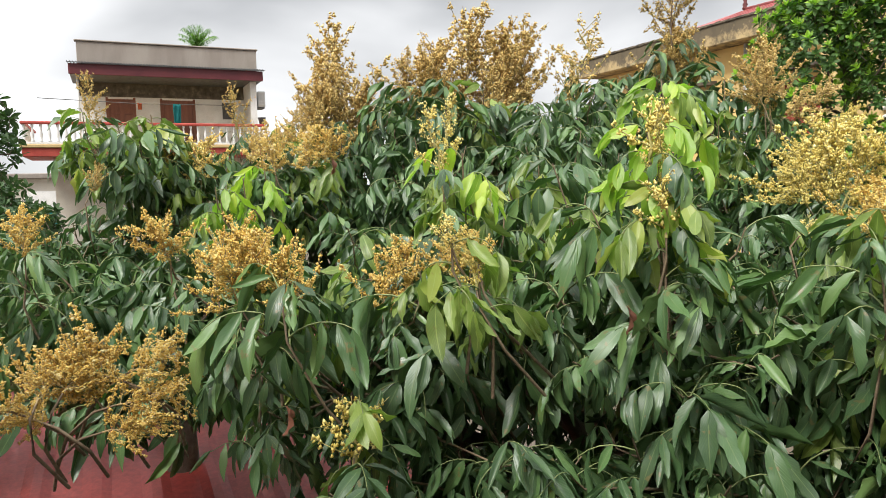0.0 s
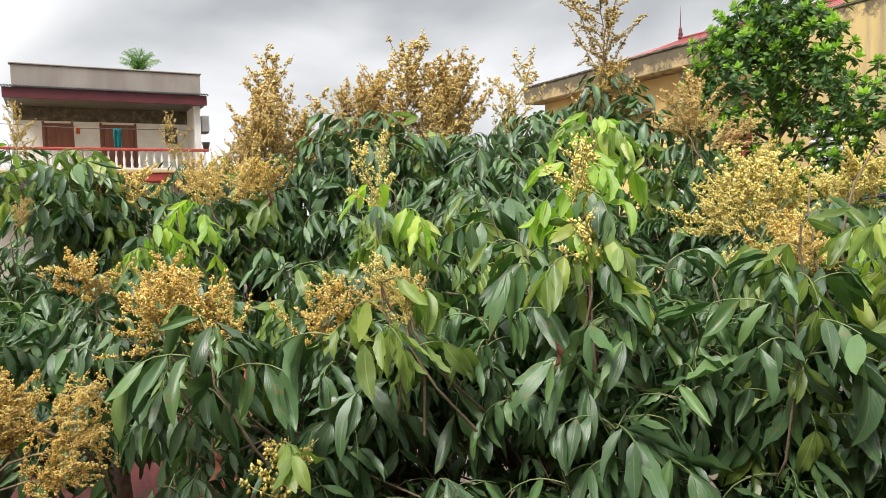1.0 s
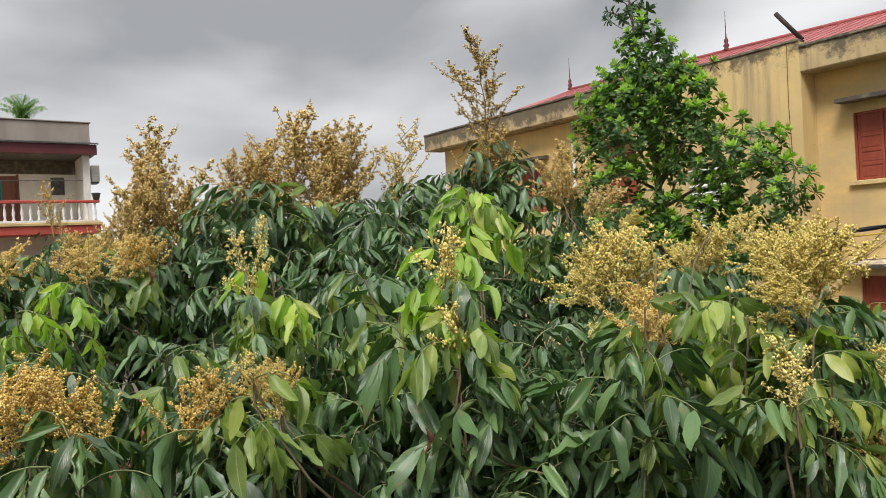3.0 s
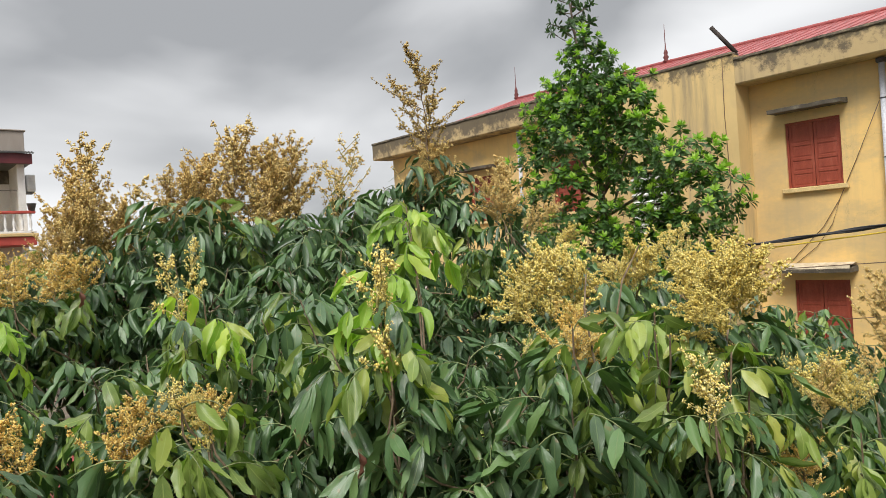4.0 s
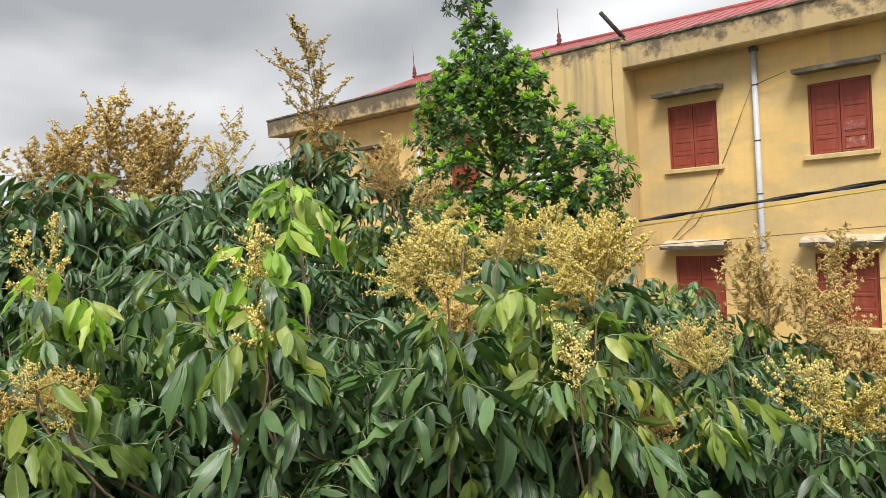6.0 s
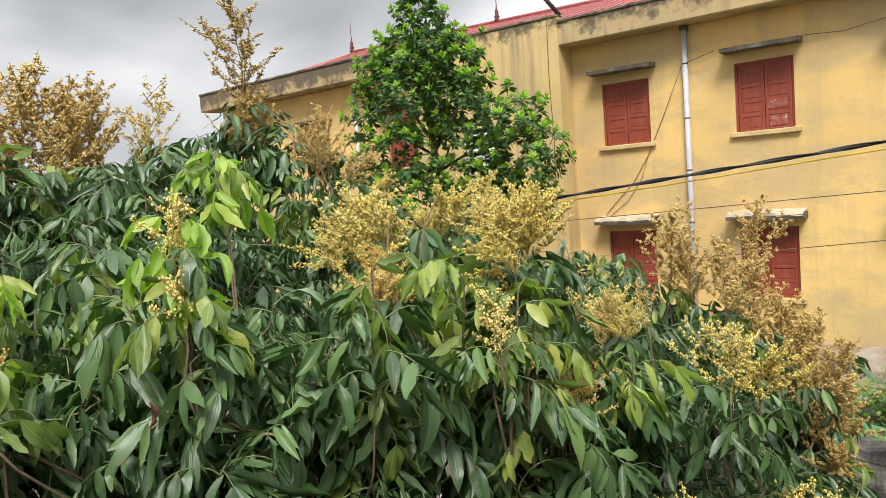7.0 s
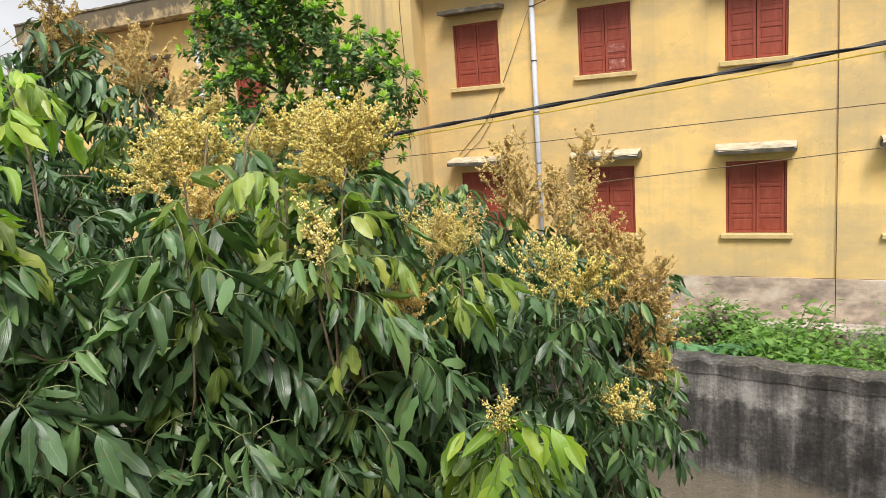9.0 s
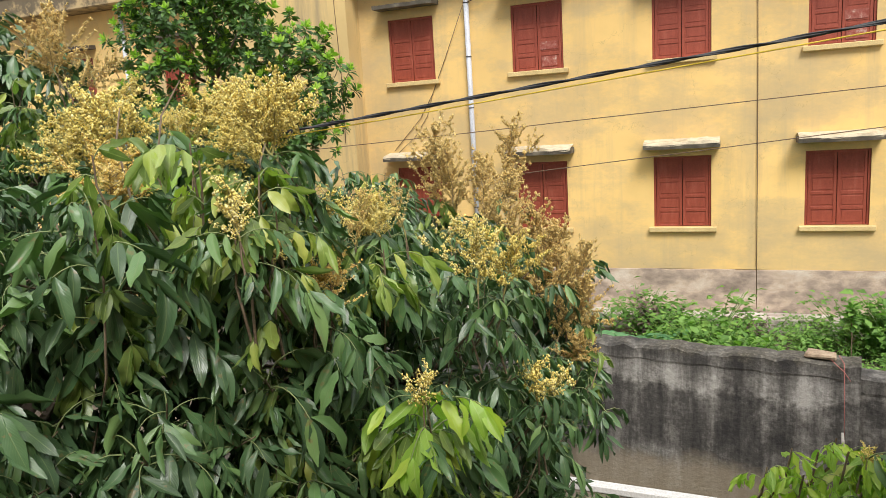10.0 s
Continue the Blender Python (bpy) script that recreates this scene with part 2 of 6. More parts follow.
def plaster(name, base, stain, streak=0.55, crust=0.0, cloud=0.0):
    """Painted plaster with rain streaks that run down the wall, blotches and hairline cracks."""
    m, n, l, b = mat_base(name)
    broad = noise_of(n, l, 0.55, 5, 0.6)
    run = noise_of(n, l, 1.6, 6, 0.68, stretch=(1.5, 1.5, 0.12))
    grain = noise_of(n, l, 95, 2, 0.6)
    r = ramp_of(n, [(0.30, tuple(c * 0.86 for c in base)), (0.55, base), (0.75, tuple(min(1, c * 1.08) for c in base))])
    l.new(broad.outputs["Fac"], r.inputs[0])
    gate = ramp_of(n, [(0.50, (0, 0, 0)), (0.74, (1, 1, 1))])
    l.new(run.outputs["Fac"], gate.inputs[0])
    col = mixed(n, l, maths(n, l, "MULTIPLY", gate.outputs[0], streak), r.outputs[0], stain)
    patch = noise_of(n, l, 0.85, 8, 0.66)
    pg = ramp_of(n, [(0.50, (0, 0, 0)), (0.66, (1, 1, 1))])
    l.new(patch.outputs["Fac"], pg.inputs[0])
    col = mixed(n, l, maths(n, l, "MULTIPLY", pg.outputs[0], 0.42), col, tuple(c * f for c, f in zip(base, (0.74, 0.76, 0.95))))
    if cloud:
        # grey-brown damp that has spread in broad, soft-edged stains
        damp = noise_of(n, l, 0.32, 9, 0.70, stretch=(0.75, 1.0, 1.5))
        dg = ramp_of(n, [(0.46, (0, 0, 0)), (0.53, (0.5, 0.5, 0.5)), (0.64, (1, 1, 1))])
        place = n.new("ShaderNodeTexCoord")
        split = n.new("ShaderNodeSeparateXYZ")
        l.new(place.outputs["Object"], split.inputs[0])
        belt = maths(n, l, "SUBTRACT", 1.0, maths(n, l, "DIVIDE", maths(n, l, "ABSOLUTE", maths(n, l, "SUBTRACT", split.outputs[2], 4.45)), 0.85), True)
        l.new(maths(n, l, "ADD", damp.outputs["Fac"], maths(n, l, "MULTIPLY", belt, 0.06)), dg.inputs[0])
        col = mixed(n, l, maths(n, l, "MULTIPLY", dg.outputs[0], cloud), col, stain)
    vor = n.new("ShaderNodeTexVoronoi")
    vor.feature = "DISTANCE_TO_EDGE"
    vor.inputs["Scale"].default_value = 0.42
    co = n.new("ShaderNodeTexCoord")
    warp = noise_of(n, l, 2.5, 4, 0.6)
    add = n.new("ShaderNodeVectorMath")
    l.new(co.outputs["Object"], add.inputs[0])
    l.new(warp.outputs["Color"], add.inputs[1])
    l.new(add.outputs[0], vor.inputs["Vector"])
    crack = maths(n, l, "LESS_THAN", vor.outputs["Distance"], 0.0022)
    col = mixed(n, l, maths(n, l, "MULTIPLY", crack, 0.30), col, tuple(c * 0.45 for c in base))
    if crust:
        sep = n.new("ShaderNodeSeparateXYZ")
        l.new(co.outputs["Object"], sep.inputs[0])
        soot = noise_of(n, l, 3.2, 8, 0.72)
        lev = maths(n, l, "ADD", maths(n, l, "MULTIPLY", maths(n, l, "SUBTRACT", sep.outputs[2], crust), 1.1), maths(n, l, "MULTIPLY", maths(n, l, "SUBTRACT", soot.outputs["Fac"], 0.5), 2.4))
        sg = ramp_of(n, [(0.10, (0, 0, 0)), (0.45, (1, 1, 1))])
        l.new(lev, sg.inputs[0])
        col = mixed(n, l, maths(n, l, "MULTIPLY", sg.outputs[0], 0.85), col, (0.085, 0.070, 0.050))
    l.new(col, b.inputs["Base Color"])
    b.inputs["Roughness"].default_value = 0.86
    h = maths(n, l, "ADD", maths(n, l, "MULTIPLY", grain.outputs["Fac"], 0.5), maths(n, l, "MULTIPLY", patch.outputs["Fac"], 1.0))
    bump_of(n, l, h, 0.25, 0.01, b)
    return m


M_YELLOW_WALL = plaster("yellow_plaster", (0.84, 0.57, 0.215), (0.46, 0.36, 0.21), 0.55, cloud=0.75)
M_CORNICE = plaster("stained_cornice", (0.52, 0.39, 0.20), (0.12, 0.095, 0.065), 0.9, 7.72)
M_STAIR = plaster("stained_yellow_plaster", (0.66, 0.48, 0.215), (0.26, 0.21, 0.14), 0.95, 7.90)
M_COPING = surface("mossy_coping", [(0.35, (0.055, 0.048, 0.038)), (0.55, (0.17, 0.14, 0.10)), (0.75, (0.36, 0.29, 0.18))], 5, 0.95, 60, 0.7, 0.02)
M_PLINTH = surface("grey_plinth", [(0.34, (0.22, 0.17, 0.135)), (0.46, (0.37, 0.29, 0.235)), (0.54, (0.52, 0.40, 0.31)), (0.66, (0.64, 0.55, 0.46))], 2.2, 0.9, 50, 0.5, 0.015, stretch=(0.7, 1, 1.2))
M_LEDGE = surface("pale_ledge", [(0.3, (0.36, 0.30, 0.26)), (0.55, (0.52, 0.46, 0.41)), (0.7, (0.66, 0.62, 0.56))], 2.6, 0.88, 50, 0.5, 0.012)
M_SILL = surface("sill_paint", [(0.3, (0.55, 0.40, 0.18)), (0.7, (0.74, 0.56, 0.27))], 3.0, 0.85)
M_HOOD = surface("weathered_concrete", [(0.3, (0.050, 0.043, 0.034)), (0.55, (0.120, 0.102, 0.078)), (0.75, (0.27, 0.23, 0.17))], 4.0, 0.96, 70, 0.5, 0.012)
M_HOOD_TOP = surface("sunlit_hood_top", [(0.3, (0.36, 0.29, 0.19)), (0.6, (0.64, 0.55, 0.40))], 5.0, 0.9, 60, 0.6, 0.012)
M_SHUTTER = surface("oxblood_paint", [(0.25, (0.235, 0.042, 0.022)), (0.55, (0.31, 0.062, 0.034)), (0.80, (0.38, 0.105, 0.065))], 3.0, 0.55, 45, 0.25, 0.004, stretch=(3, 3, 0.7))
M_SHUTTER_WORN = surface("worn_paint", [(0.40, (0.27, 0.050, 0.032)), (0.56, (0.36, 0.12, 0.09)), (0.66, (0.55, 0.40, 0.34))], 9.0, 0.65, 45, 0.3, 0.004)
M_PIPE = surface("grey_pvc", [(0.3, (0.48, 0.50, 0.55)), (0.7, (0.60, 0.62, 0.68))], 2.0, 0.45, 40, 0.1)
M_BAND = surface("pipe_band", [(0.3, (0.05, 0.05, 0.06)), (0.7, (0.10, 0.10, 0.11))], 5, 0.5)
M_ROOF = surface("red_sheet_roof", [(0.3, (0.31, 0.070, 0.066)), (0.7, (0.42, 0.105, 0.098))], 1.2, 0.5, 30, 0.15)
M_RED_SHEET = surface("faded_red_sheet", [(0.3, (0.46, 0.075, 0.065)), (0.7, (0.60, 0.125, 0.105))], 1.0, 0.38, 25, 0.15)
M_FINIAL = surface("dark_red_ceramic", [(0.3, (0.10, 0.02, 0.02)), (0.7, (0.17, 0.04, 0.035))], 8, 0.4)
M_RUST = surface("rusty_steel", [(0.3, (0.022, 0.017, 0.015)), (0.7, (0.060, 0.042, 0.034))], 9, 0.8)
M_CABLE = surface("black_cable", [(0.3, (0.012, 0.012, 0.013)), (0.7, (0.03, 0.03, 0.032))], 20, 0.5)
M_CABLE_Y = surface("yellow_cable", [(0.3, (0.72, 0.50, 0.03)), (0.7, (0.84, 0.62, 0.05))], 20, 0.5)
M_RUBBLE = surface("broken_brick", [(0.3, (0.22, 0.15, 0.10)), (0.6, (0.38, 0.29, 0.20))], 14, 0.95, 60, 0.8, 0.02)
M_STRING = surface("red_string", [(0.3, (0.34, 0.10, 0.09)), (0.7, (0.48, 0.18, 0.15))], 20, 0.9)
M_STICK = surface("grey_stick", [(0.3, (0.26, 0.24, 0.21)), (0.7, (0.42, 0.39, 0.35))], 12, 0.9)
M_WIRE = surface("brown_wire", [(0.3, (0.10, 0.058, 0.032)), (0.7, (0.17, 0.105, 0.06))], 20, 0.6)
# near-black colour stands in for the darkness of rooms behind the openings
M_VOID = surface("unlit_interior", [(0.3, (0.02, 0.02, 0.02)), (0.7, (0.04, 0.038, 0.035))], 2, 0.9)
M_WHITE_PAINT = surface("white_limewash", [(0.3, (0.66, 0.65, 0.63)), (0.7, (0.84, 0.83, 0.81))], 1.5, 0.85)
M_LOWER_WALL = surface("cream_render", [(0.3, (0.52, 0.47, 0.40)), (0.7, (0.66, 0.61, 0.53))], 0.9, 0.88)
M_PARAPET = surface("grey_render", [(0.3, (0.24, 0.205, 0.18)), (0.7, (0.37, 0.33, 0.29))], 1.2, 0.92, 40, 0.4, 0.01, stretch=(1, 1, 0.3))
M_FASCIA = surface("maroon_fascia", [(0.3, (0.085, 0.012, 0.018)), (0.7, (0.13, 0.022, 0.028))], 1.5, 0.5)
M_RED_TRIM = surface("red_trim", [(0.3, (0.36, 0.045, 0.035)), (0.7, (0.50, 0.085, 0.06))], 2.0, 0.55)
M_YELLOW_TRIM = surface("ochre_trim", [(0.3, (0.50, 0.36, 0.16)), (0.7, (0.64, 0.48, 0.24))], 2.0, 0.8)
M_DOOR = surface("brown_door", [(0.3, (0.16, 0.055, 0.030)), (0.7, (0.25, 0.095, 0.055))], 2.0, 0.5, 40, 0.2, 0.004, stretch=(4, 4, 0.6))
M_TEAL = surface("teal_cloth", [(0.3, (0.01, 0.16, 0.17)), (0.7, (0.02, 0.26, 0.26))], 6, 0.9)
M_ORANGE = surface("orange_cloth", [(0.3, (0.50, 0.10, 0.03)), (0.7, (0.64, 0.18, 0.06))], 6, 0.9)
M_AC = surface("white_casing", [(0.3, (0.50, 0.50, 0.49)), (0.7, (0.62, 0.62, 0.60))], 2, 0.5)
M_GRILLE = surface("dark_grille", [(0.3, (0.06, 0.06, 0.06)), (0.7, (0.14, 0.14, 0.14))], 6, 0.6)
M_EARTH = surface("bare_earth", [(0.3, (0.09, 0.070, 0.048)), (0.55, (0.15, 0.12, 0.085)), (0.75, (0.21, 0.18, 0.13))], 2.5, 0.95, 40, 0.8, 0.03)
M_YARD = surface("packed_earth", [(0.3, (0.085, 0.068, 0.050)), (0.6, (0.16, 0.13, 0.10))], 2.0, 0.92, 50, 0.5, 0.01)


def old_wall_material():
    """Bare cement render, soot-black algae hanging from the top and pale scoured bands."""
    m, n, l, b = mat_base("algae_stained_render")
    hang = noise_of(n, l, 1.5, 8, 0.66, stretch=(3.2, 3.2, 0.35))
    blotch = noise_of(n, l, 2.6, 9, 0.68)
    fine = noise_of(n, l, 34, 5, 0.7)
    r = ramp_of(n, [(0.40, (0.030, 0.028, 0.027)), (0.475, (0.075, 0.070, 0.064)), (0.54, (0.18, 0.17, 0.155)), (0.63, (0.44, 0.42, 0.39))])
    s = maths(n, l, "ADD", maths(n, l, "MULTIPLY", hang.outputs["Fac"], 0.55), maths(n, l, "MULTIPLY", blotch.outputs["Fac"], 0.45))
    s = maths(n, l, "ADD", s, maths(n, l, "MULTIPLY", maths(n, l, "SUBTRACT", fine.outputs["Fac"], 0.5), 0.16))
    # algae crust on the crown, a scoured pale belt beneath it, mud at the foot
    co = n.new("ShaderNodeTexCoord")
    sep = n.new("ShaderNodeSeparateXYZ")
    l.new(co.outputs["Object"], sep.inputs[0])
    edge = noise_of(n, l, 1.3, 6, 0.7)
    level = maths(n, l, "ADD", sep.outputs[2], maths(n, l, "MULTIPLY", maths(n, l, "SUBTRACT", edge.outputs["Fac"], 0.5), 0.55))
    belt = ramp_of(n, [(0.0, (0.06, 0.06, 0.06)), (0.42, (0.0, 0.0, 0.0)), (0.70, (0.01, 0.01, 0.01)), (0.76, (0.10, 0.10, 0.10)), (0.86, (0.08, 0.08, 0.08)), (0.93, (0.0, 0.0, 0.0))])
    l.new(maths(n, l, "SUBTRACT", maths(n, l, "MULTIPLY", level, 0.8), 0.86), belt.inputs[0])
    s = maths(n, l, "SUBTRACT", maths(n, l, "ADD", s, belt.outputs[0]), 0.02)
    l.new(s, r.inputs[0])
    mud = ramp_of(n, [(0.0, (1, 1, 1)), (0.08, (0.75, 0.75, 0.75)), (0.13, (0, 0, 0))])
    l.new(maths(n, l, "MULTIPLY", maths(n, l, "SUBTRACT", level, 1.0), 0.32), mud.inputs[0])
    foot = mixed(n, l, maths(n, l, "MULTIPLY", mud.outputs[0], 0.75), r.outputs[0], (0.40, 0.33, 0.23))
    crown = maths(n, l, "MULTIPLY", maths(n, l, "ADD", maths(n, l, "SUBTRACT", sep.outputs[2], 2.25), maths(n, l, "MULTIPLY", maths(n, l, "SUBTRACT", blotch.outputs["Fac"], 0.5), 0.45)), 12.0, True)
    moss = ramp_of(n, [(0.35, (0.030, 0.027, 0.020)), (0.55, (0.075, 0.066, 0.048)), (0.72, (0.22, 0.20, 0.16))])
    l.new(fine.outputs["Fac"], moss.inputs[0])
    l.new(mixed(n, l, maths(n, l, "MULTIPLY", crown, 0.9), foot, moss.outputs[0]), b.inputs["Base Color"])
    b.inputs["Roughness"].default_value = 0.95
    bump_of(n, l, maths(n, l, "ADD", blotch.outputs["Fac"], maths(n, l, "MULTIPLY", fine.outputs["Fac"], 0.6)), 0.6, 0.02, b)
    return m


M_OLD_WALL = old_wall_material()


# ---- mesh helpers ----
def part(name, bm, material, parent=None, label=""):
    """Links a bmesh as one mesh object under a thing or part."""
    me = bpy.data.meshes.new(name)
    bm.normal_update()
    bm.to_mesh(me)
    bm.free()
    for mm in material if isinstance(material, (list, tuple)) else (material,):
        me.materials.append(mm)
    ob = new(name, me)
    if parent is not None:
        ob.parent = parent
    if label:
        tagged(ob, label)
    return ob


def thing(name, label, category, group="", kind="", at=(0, 0, 0)):
    ob = new(name)
    ob.location = at
    ob.empty_display_size = 0.2
    return tagged(ob, label, category, group, kind)


def box(bm, x0, x1, y0, y1, z0, z1, bevel=0.0, mat=0):
    vs = [bm.verts.new((x, y, z)) for z in (z0, z1) for y in (y0, y1) for x in (x0, x1)]
    fs = [bm.faces.new([vs[i] for i in q]) for q in ((0, 2, 3, 1), (4, 5, 7, 6), (0, 1, 5, 4), (2, 6, 7, 3), (0, 4, 6, 2), (1, 3, 7, 5))]
    for f in fs:
        f.material_index = mat
    if bevel:
        es = list({e for f in fs for e in f.edges})
        bmesh.ops.bevel(bm, geom=es, offset=bevel, segments=1, affect="EDGES", clamp_overlap=True)
    return bm


def boxed(x0, x1, y0, y1, z0, z1, bevel=0.0):
    return box(bmesh.new(), x0, x1, y0, y1, z0, z1, bevel)


def tube(bm, points, radii, sides=8, caps=True, mat=0):
    pts = [Vector(p) for p in points]
    rings, up = [], Vector((0.13, 0.21, 0.97))
    for i, p in enumerate(pts):
        d = (pts[min(i + 1, len(pts) - 1)] - pts[max(i - 1, 0)]).normalized()
        a = d.cross(up if abs(d.dot(up)) < 0.95 else Vector((1, 0, 0))).normalized()
        c = d.cross(a)
        r = radii[i] if isinstance(radii, (list, tuple)) else radii
        rings.append([bm.verts.new(p + r * (math.cos(k * math.tau / sides) * a + math.sin(k * math.tau / sides) * c)) for k in range(sides)])
    for p, q in zip(rings, rings[1:]):
        for k in range(sides):
            f = bm.faces.new((p[k], p[(k + 1) % sides], q[(k + 1) % sides], q[k]))
            f.smooth, f.material_index = True, mat
    if caps:
        for ring in (rings[0][::-1], rings[-1]):
            bm.faces.new(ring).material_index = mat
    return bm


def lathe(bm, profile, centre, sides=12, mat=0):
    cx, cy, cz = centre
    rings = [[bm.verts.new((cx + r * math.cos(k * math.tau / sides), cy + r * math.sin(k * math.tau / sides), cz + z)) for k in range(sides)] for r, z in profile]
    for p, q in zip(rings, rings[1:]):
        for k in range(sides):
            f = bm.faces.new((p[k], p[(k + 1) % sides], q[(k + 1) % sides], q[k]))
            f.smooth, f.material_index = True, mat
    bm.faces.new(rings[0][::-1])
    bm.faces.new(rings[-1])
    return bm


class Shape:
    """Vertices, faces, texture places and material numbers, to be made a mesh or joined many times."""

    def __init__(self):
        self.v, self.f, self.uv, self.m = [], [], [], []

    def add(self, verts, faces, uvs=None, mat=0):
        base = len(self.v)
        self.v += [tuple(p) for p in verts]
        for q in faces:
            self.f.append([base + i for i in q])
            self.uv += [uvs[i] if uvs else (0.25, 0.5) for i in q]
            self.m.append(mat)

    def done(self):
        self.V = np.array(self.v, dtype=np.float32)
        self.L = np.array([i for q in self.f for i in q], dtype=np.int32)
        self.T = np.array([len(q) for q in self.f], dtype=np.int32)
        self.U = np.array(self.uv, dtype=np.float32)
        self.M = np.array(self.m, dtype=np.int32)
        return self


def mesh_of(name, pieces, materials):
    """One mesh from (shape, matrix) pieces."""
    V, L, T, U, M, base = [], [], [], [], [], 0
    for s, m in pieces:
        a = np.array(m, dtype=np.float32)
        V.append(s.V @ a[:3, :3].T + a[:3, 3])
        L.append(s.L + base)
        T.append(s.T), U.append(s.U), M.append(s.M)
        base += len(s.V)
    V, L, T, U, M = (np.concatenate(x) for x in (V, L, T, U, M))
    me = bpy.data.meshes.new(name)
    me.vertices.add(len(V))
    me.vertices.foreach_set("co", V.ravel())
    me.loops.add(len(L))
    me.loops.foreach_set("vertex_index", L)
    me.polygons.add(len(T))
    me.polygons.foreach_set("loop_start", np.concatenate([[0], np.cumsum(T)[:-1]]).astype(np.int32))
    me.polygons.foreach_set("loop_total", T)
    me.polygons.foreach_set("material_index", M)
    me.polygons.foreach_set("use_smooth", np.ones(len(T), dtype=bool))
    lay = me.uv_layers.new(name="UVMap")
    lay.data.foreach_set("uv", U.ravel())
    for mm in materials:
        me.materials.append(mm)
    me.update()
    me.validate()
    return me


# ---- the large structure ----
YARD, FIELD = 1.12, -0.15

bm = bmesh.new()
GX, GY = [-900, -300, -120, -60, -30, -15, -6, 0, 6, 15, 40, 120, 900], [-300, -100, -40, -12, 0, 6.6, 9, 12, 16, 30, 80, 300, 900]
grid = [[bm.verts.new((x, y, FIELD + 0.05 * noise.noise((x * 0.3, y * 0.3, 0)))) for x in GX] for y in GY]
for j in range(len(GY) - 1):
    for i in range(len(GX) - 1):
        bm.faces.new((grid[j][i], grid[j][i + 1], grid[j + 1][i + 1], grid[j + 1][i]))
tagged(part("ground", bm, M_EARTH), "bare brown earth reaching to the horizon", "ground", kind="structure")

tagged(part("yard", boxed(-14, 9, -12, 6.0, FIELD - 0.4, YARD, 0.02), M_YARD), "dark packed earth yard under the longan trees", "yard", kind="structure")

# unseen terrace house behind the viewer, sized to shade the lower near leaves
TH = thing("terrace_house", "unseen plain house wall behind the terrace, added to shade the near leaves", "house", kind="structure")
bm = boxed(-6.5, 6.5, -0.3, 0.0, 0.0, 5.2)
part("house_wall", bm, M_PLINTH, TH)
bm = boxed(-6.5, 6.5, 0.002, 1.3, 1.50, 1.64, 0.01)
part("terrace_slab", bm, M_YARD, TH)
TH.matrix_basis = pose(0.72, -0.42, YARD, 0, 0, 45)

# boundary wall, a little askew to the yellow building
WALL_A, WALL_B, WALL_T, WALL_TOP = Vector((-5.0, 7.02, 0)), Vector((1.50, 6.04, 0)), 0.2, 2.32


def run_wall(name, a, b, z0, z1, label):
    """A rendered wall between two places with a broken, uneven crown."""
    d, n_steps = b - a, 150
    side = Vector((-d.y, d.x, 0)).normalized() * WALL_T
    b2 = bmesh.new()
    rows = []
    for i in range(n_steps + 1):
        p = a + d * (i / n_steps)
        chip = 0.025 * noise.noise((p.x * 3.1, p.y * 3.1, 5.0)) + 0.022 * noise.noise((p.x * 11, p.y * 11, 2.0)) + 0.012 * noise.noise((p.x * 31, p.y * 31, 8.0))
        lip = 0.012 * noise.noise((p.x * 6, p.y * 6, 9.0))
        rows.append([b2.verts.new(v) for v in (
            (p.x, p.y, z0), (p.x, p.y, z1 - 0.14 + lip * 2), (p.x + side.x * -0.03, p.y + side.y * -0.03, z1 - 0.12 + lip),
            (p.x + side.x * -0.03, p.y + side.y * -0.03, z1 + chip - 0.02), (p.x + side.x * 0.1, p.y + side.y * 0.1, z1 + chip),
            (p.x + side.x, p.y + side.y, z1 + chip * 0.6), (p.x + side.x, p.y + side.y, z0))])
    for p, q in zip(rows, rows[1:]):
        for k in range(6):
            b2.faces.new((p[k], q[k], q[k + 1], p[k + 1]))
    b2.faces.new(rows[0]), b2.faces.new(rows[-1][::-1])
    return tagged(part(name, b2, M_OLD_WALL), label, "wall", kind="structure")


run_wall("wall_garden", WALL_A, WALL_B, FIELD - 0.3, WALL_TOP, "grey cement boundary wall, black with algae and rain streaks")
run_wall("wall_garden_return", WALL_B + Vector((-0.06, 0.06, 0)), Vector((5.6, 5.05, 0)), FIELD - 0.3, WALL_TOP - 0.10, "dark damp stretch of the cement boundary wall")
slab = thing("coping_slab", "broken pale mortar slab lying on the wall's crown", "slab")
bm = boxed(-0.11, 0.11, -0.06, 0.06, 0, 0.035, 0.008)
for v in bm.verts:
    v.co += Vector((0.03, 0.03, 0.006)) * noise.noise(v.co * 9)
part("slab", bm, M_RUBBLE, slab)
slab.location, slab.rotation_euler = (1.25, 6.16, WALL_TOP + 0.012), (0.02, 0.03, -0.2)
bm = boxed(-4.6, 0.95, -0.05, 0.05, 0, 0.07, 0.012)
kerb = part("kerb", bm, M_WHITE_PAINT)
kerb.location, kerb.rotation_euler = (0.0, 5.93, YARD), (0, 0, -0.05)
tagged(kerb, "low whitewashed kerb along the foot of the garden wall", "kerb", kind="structure")

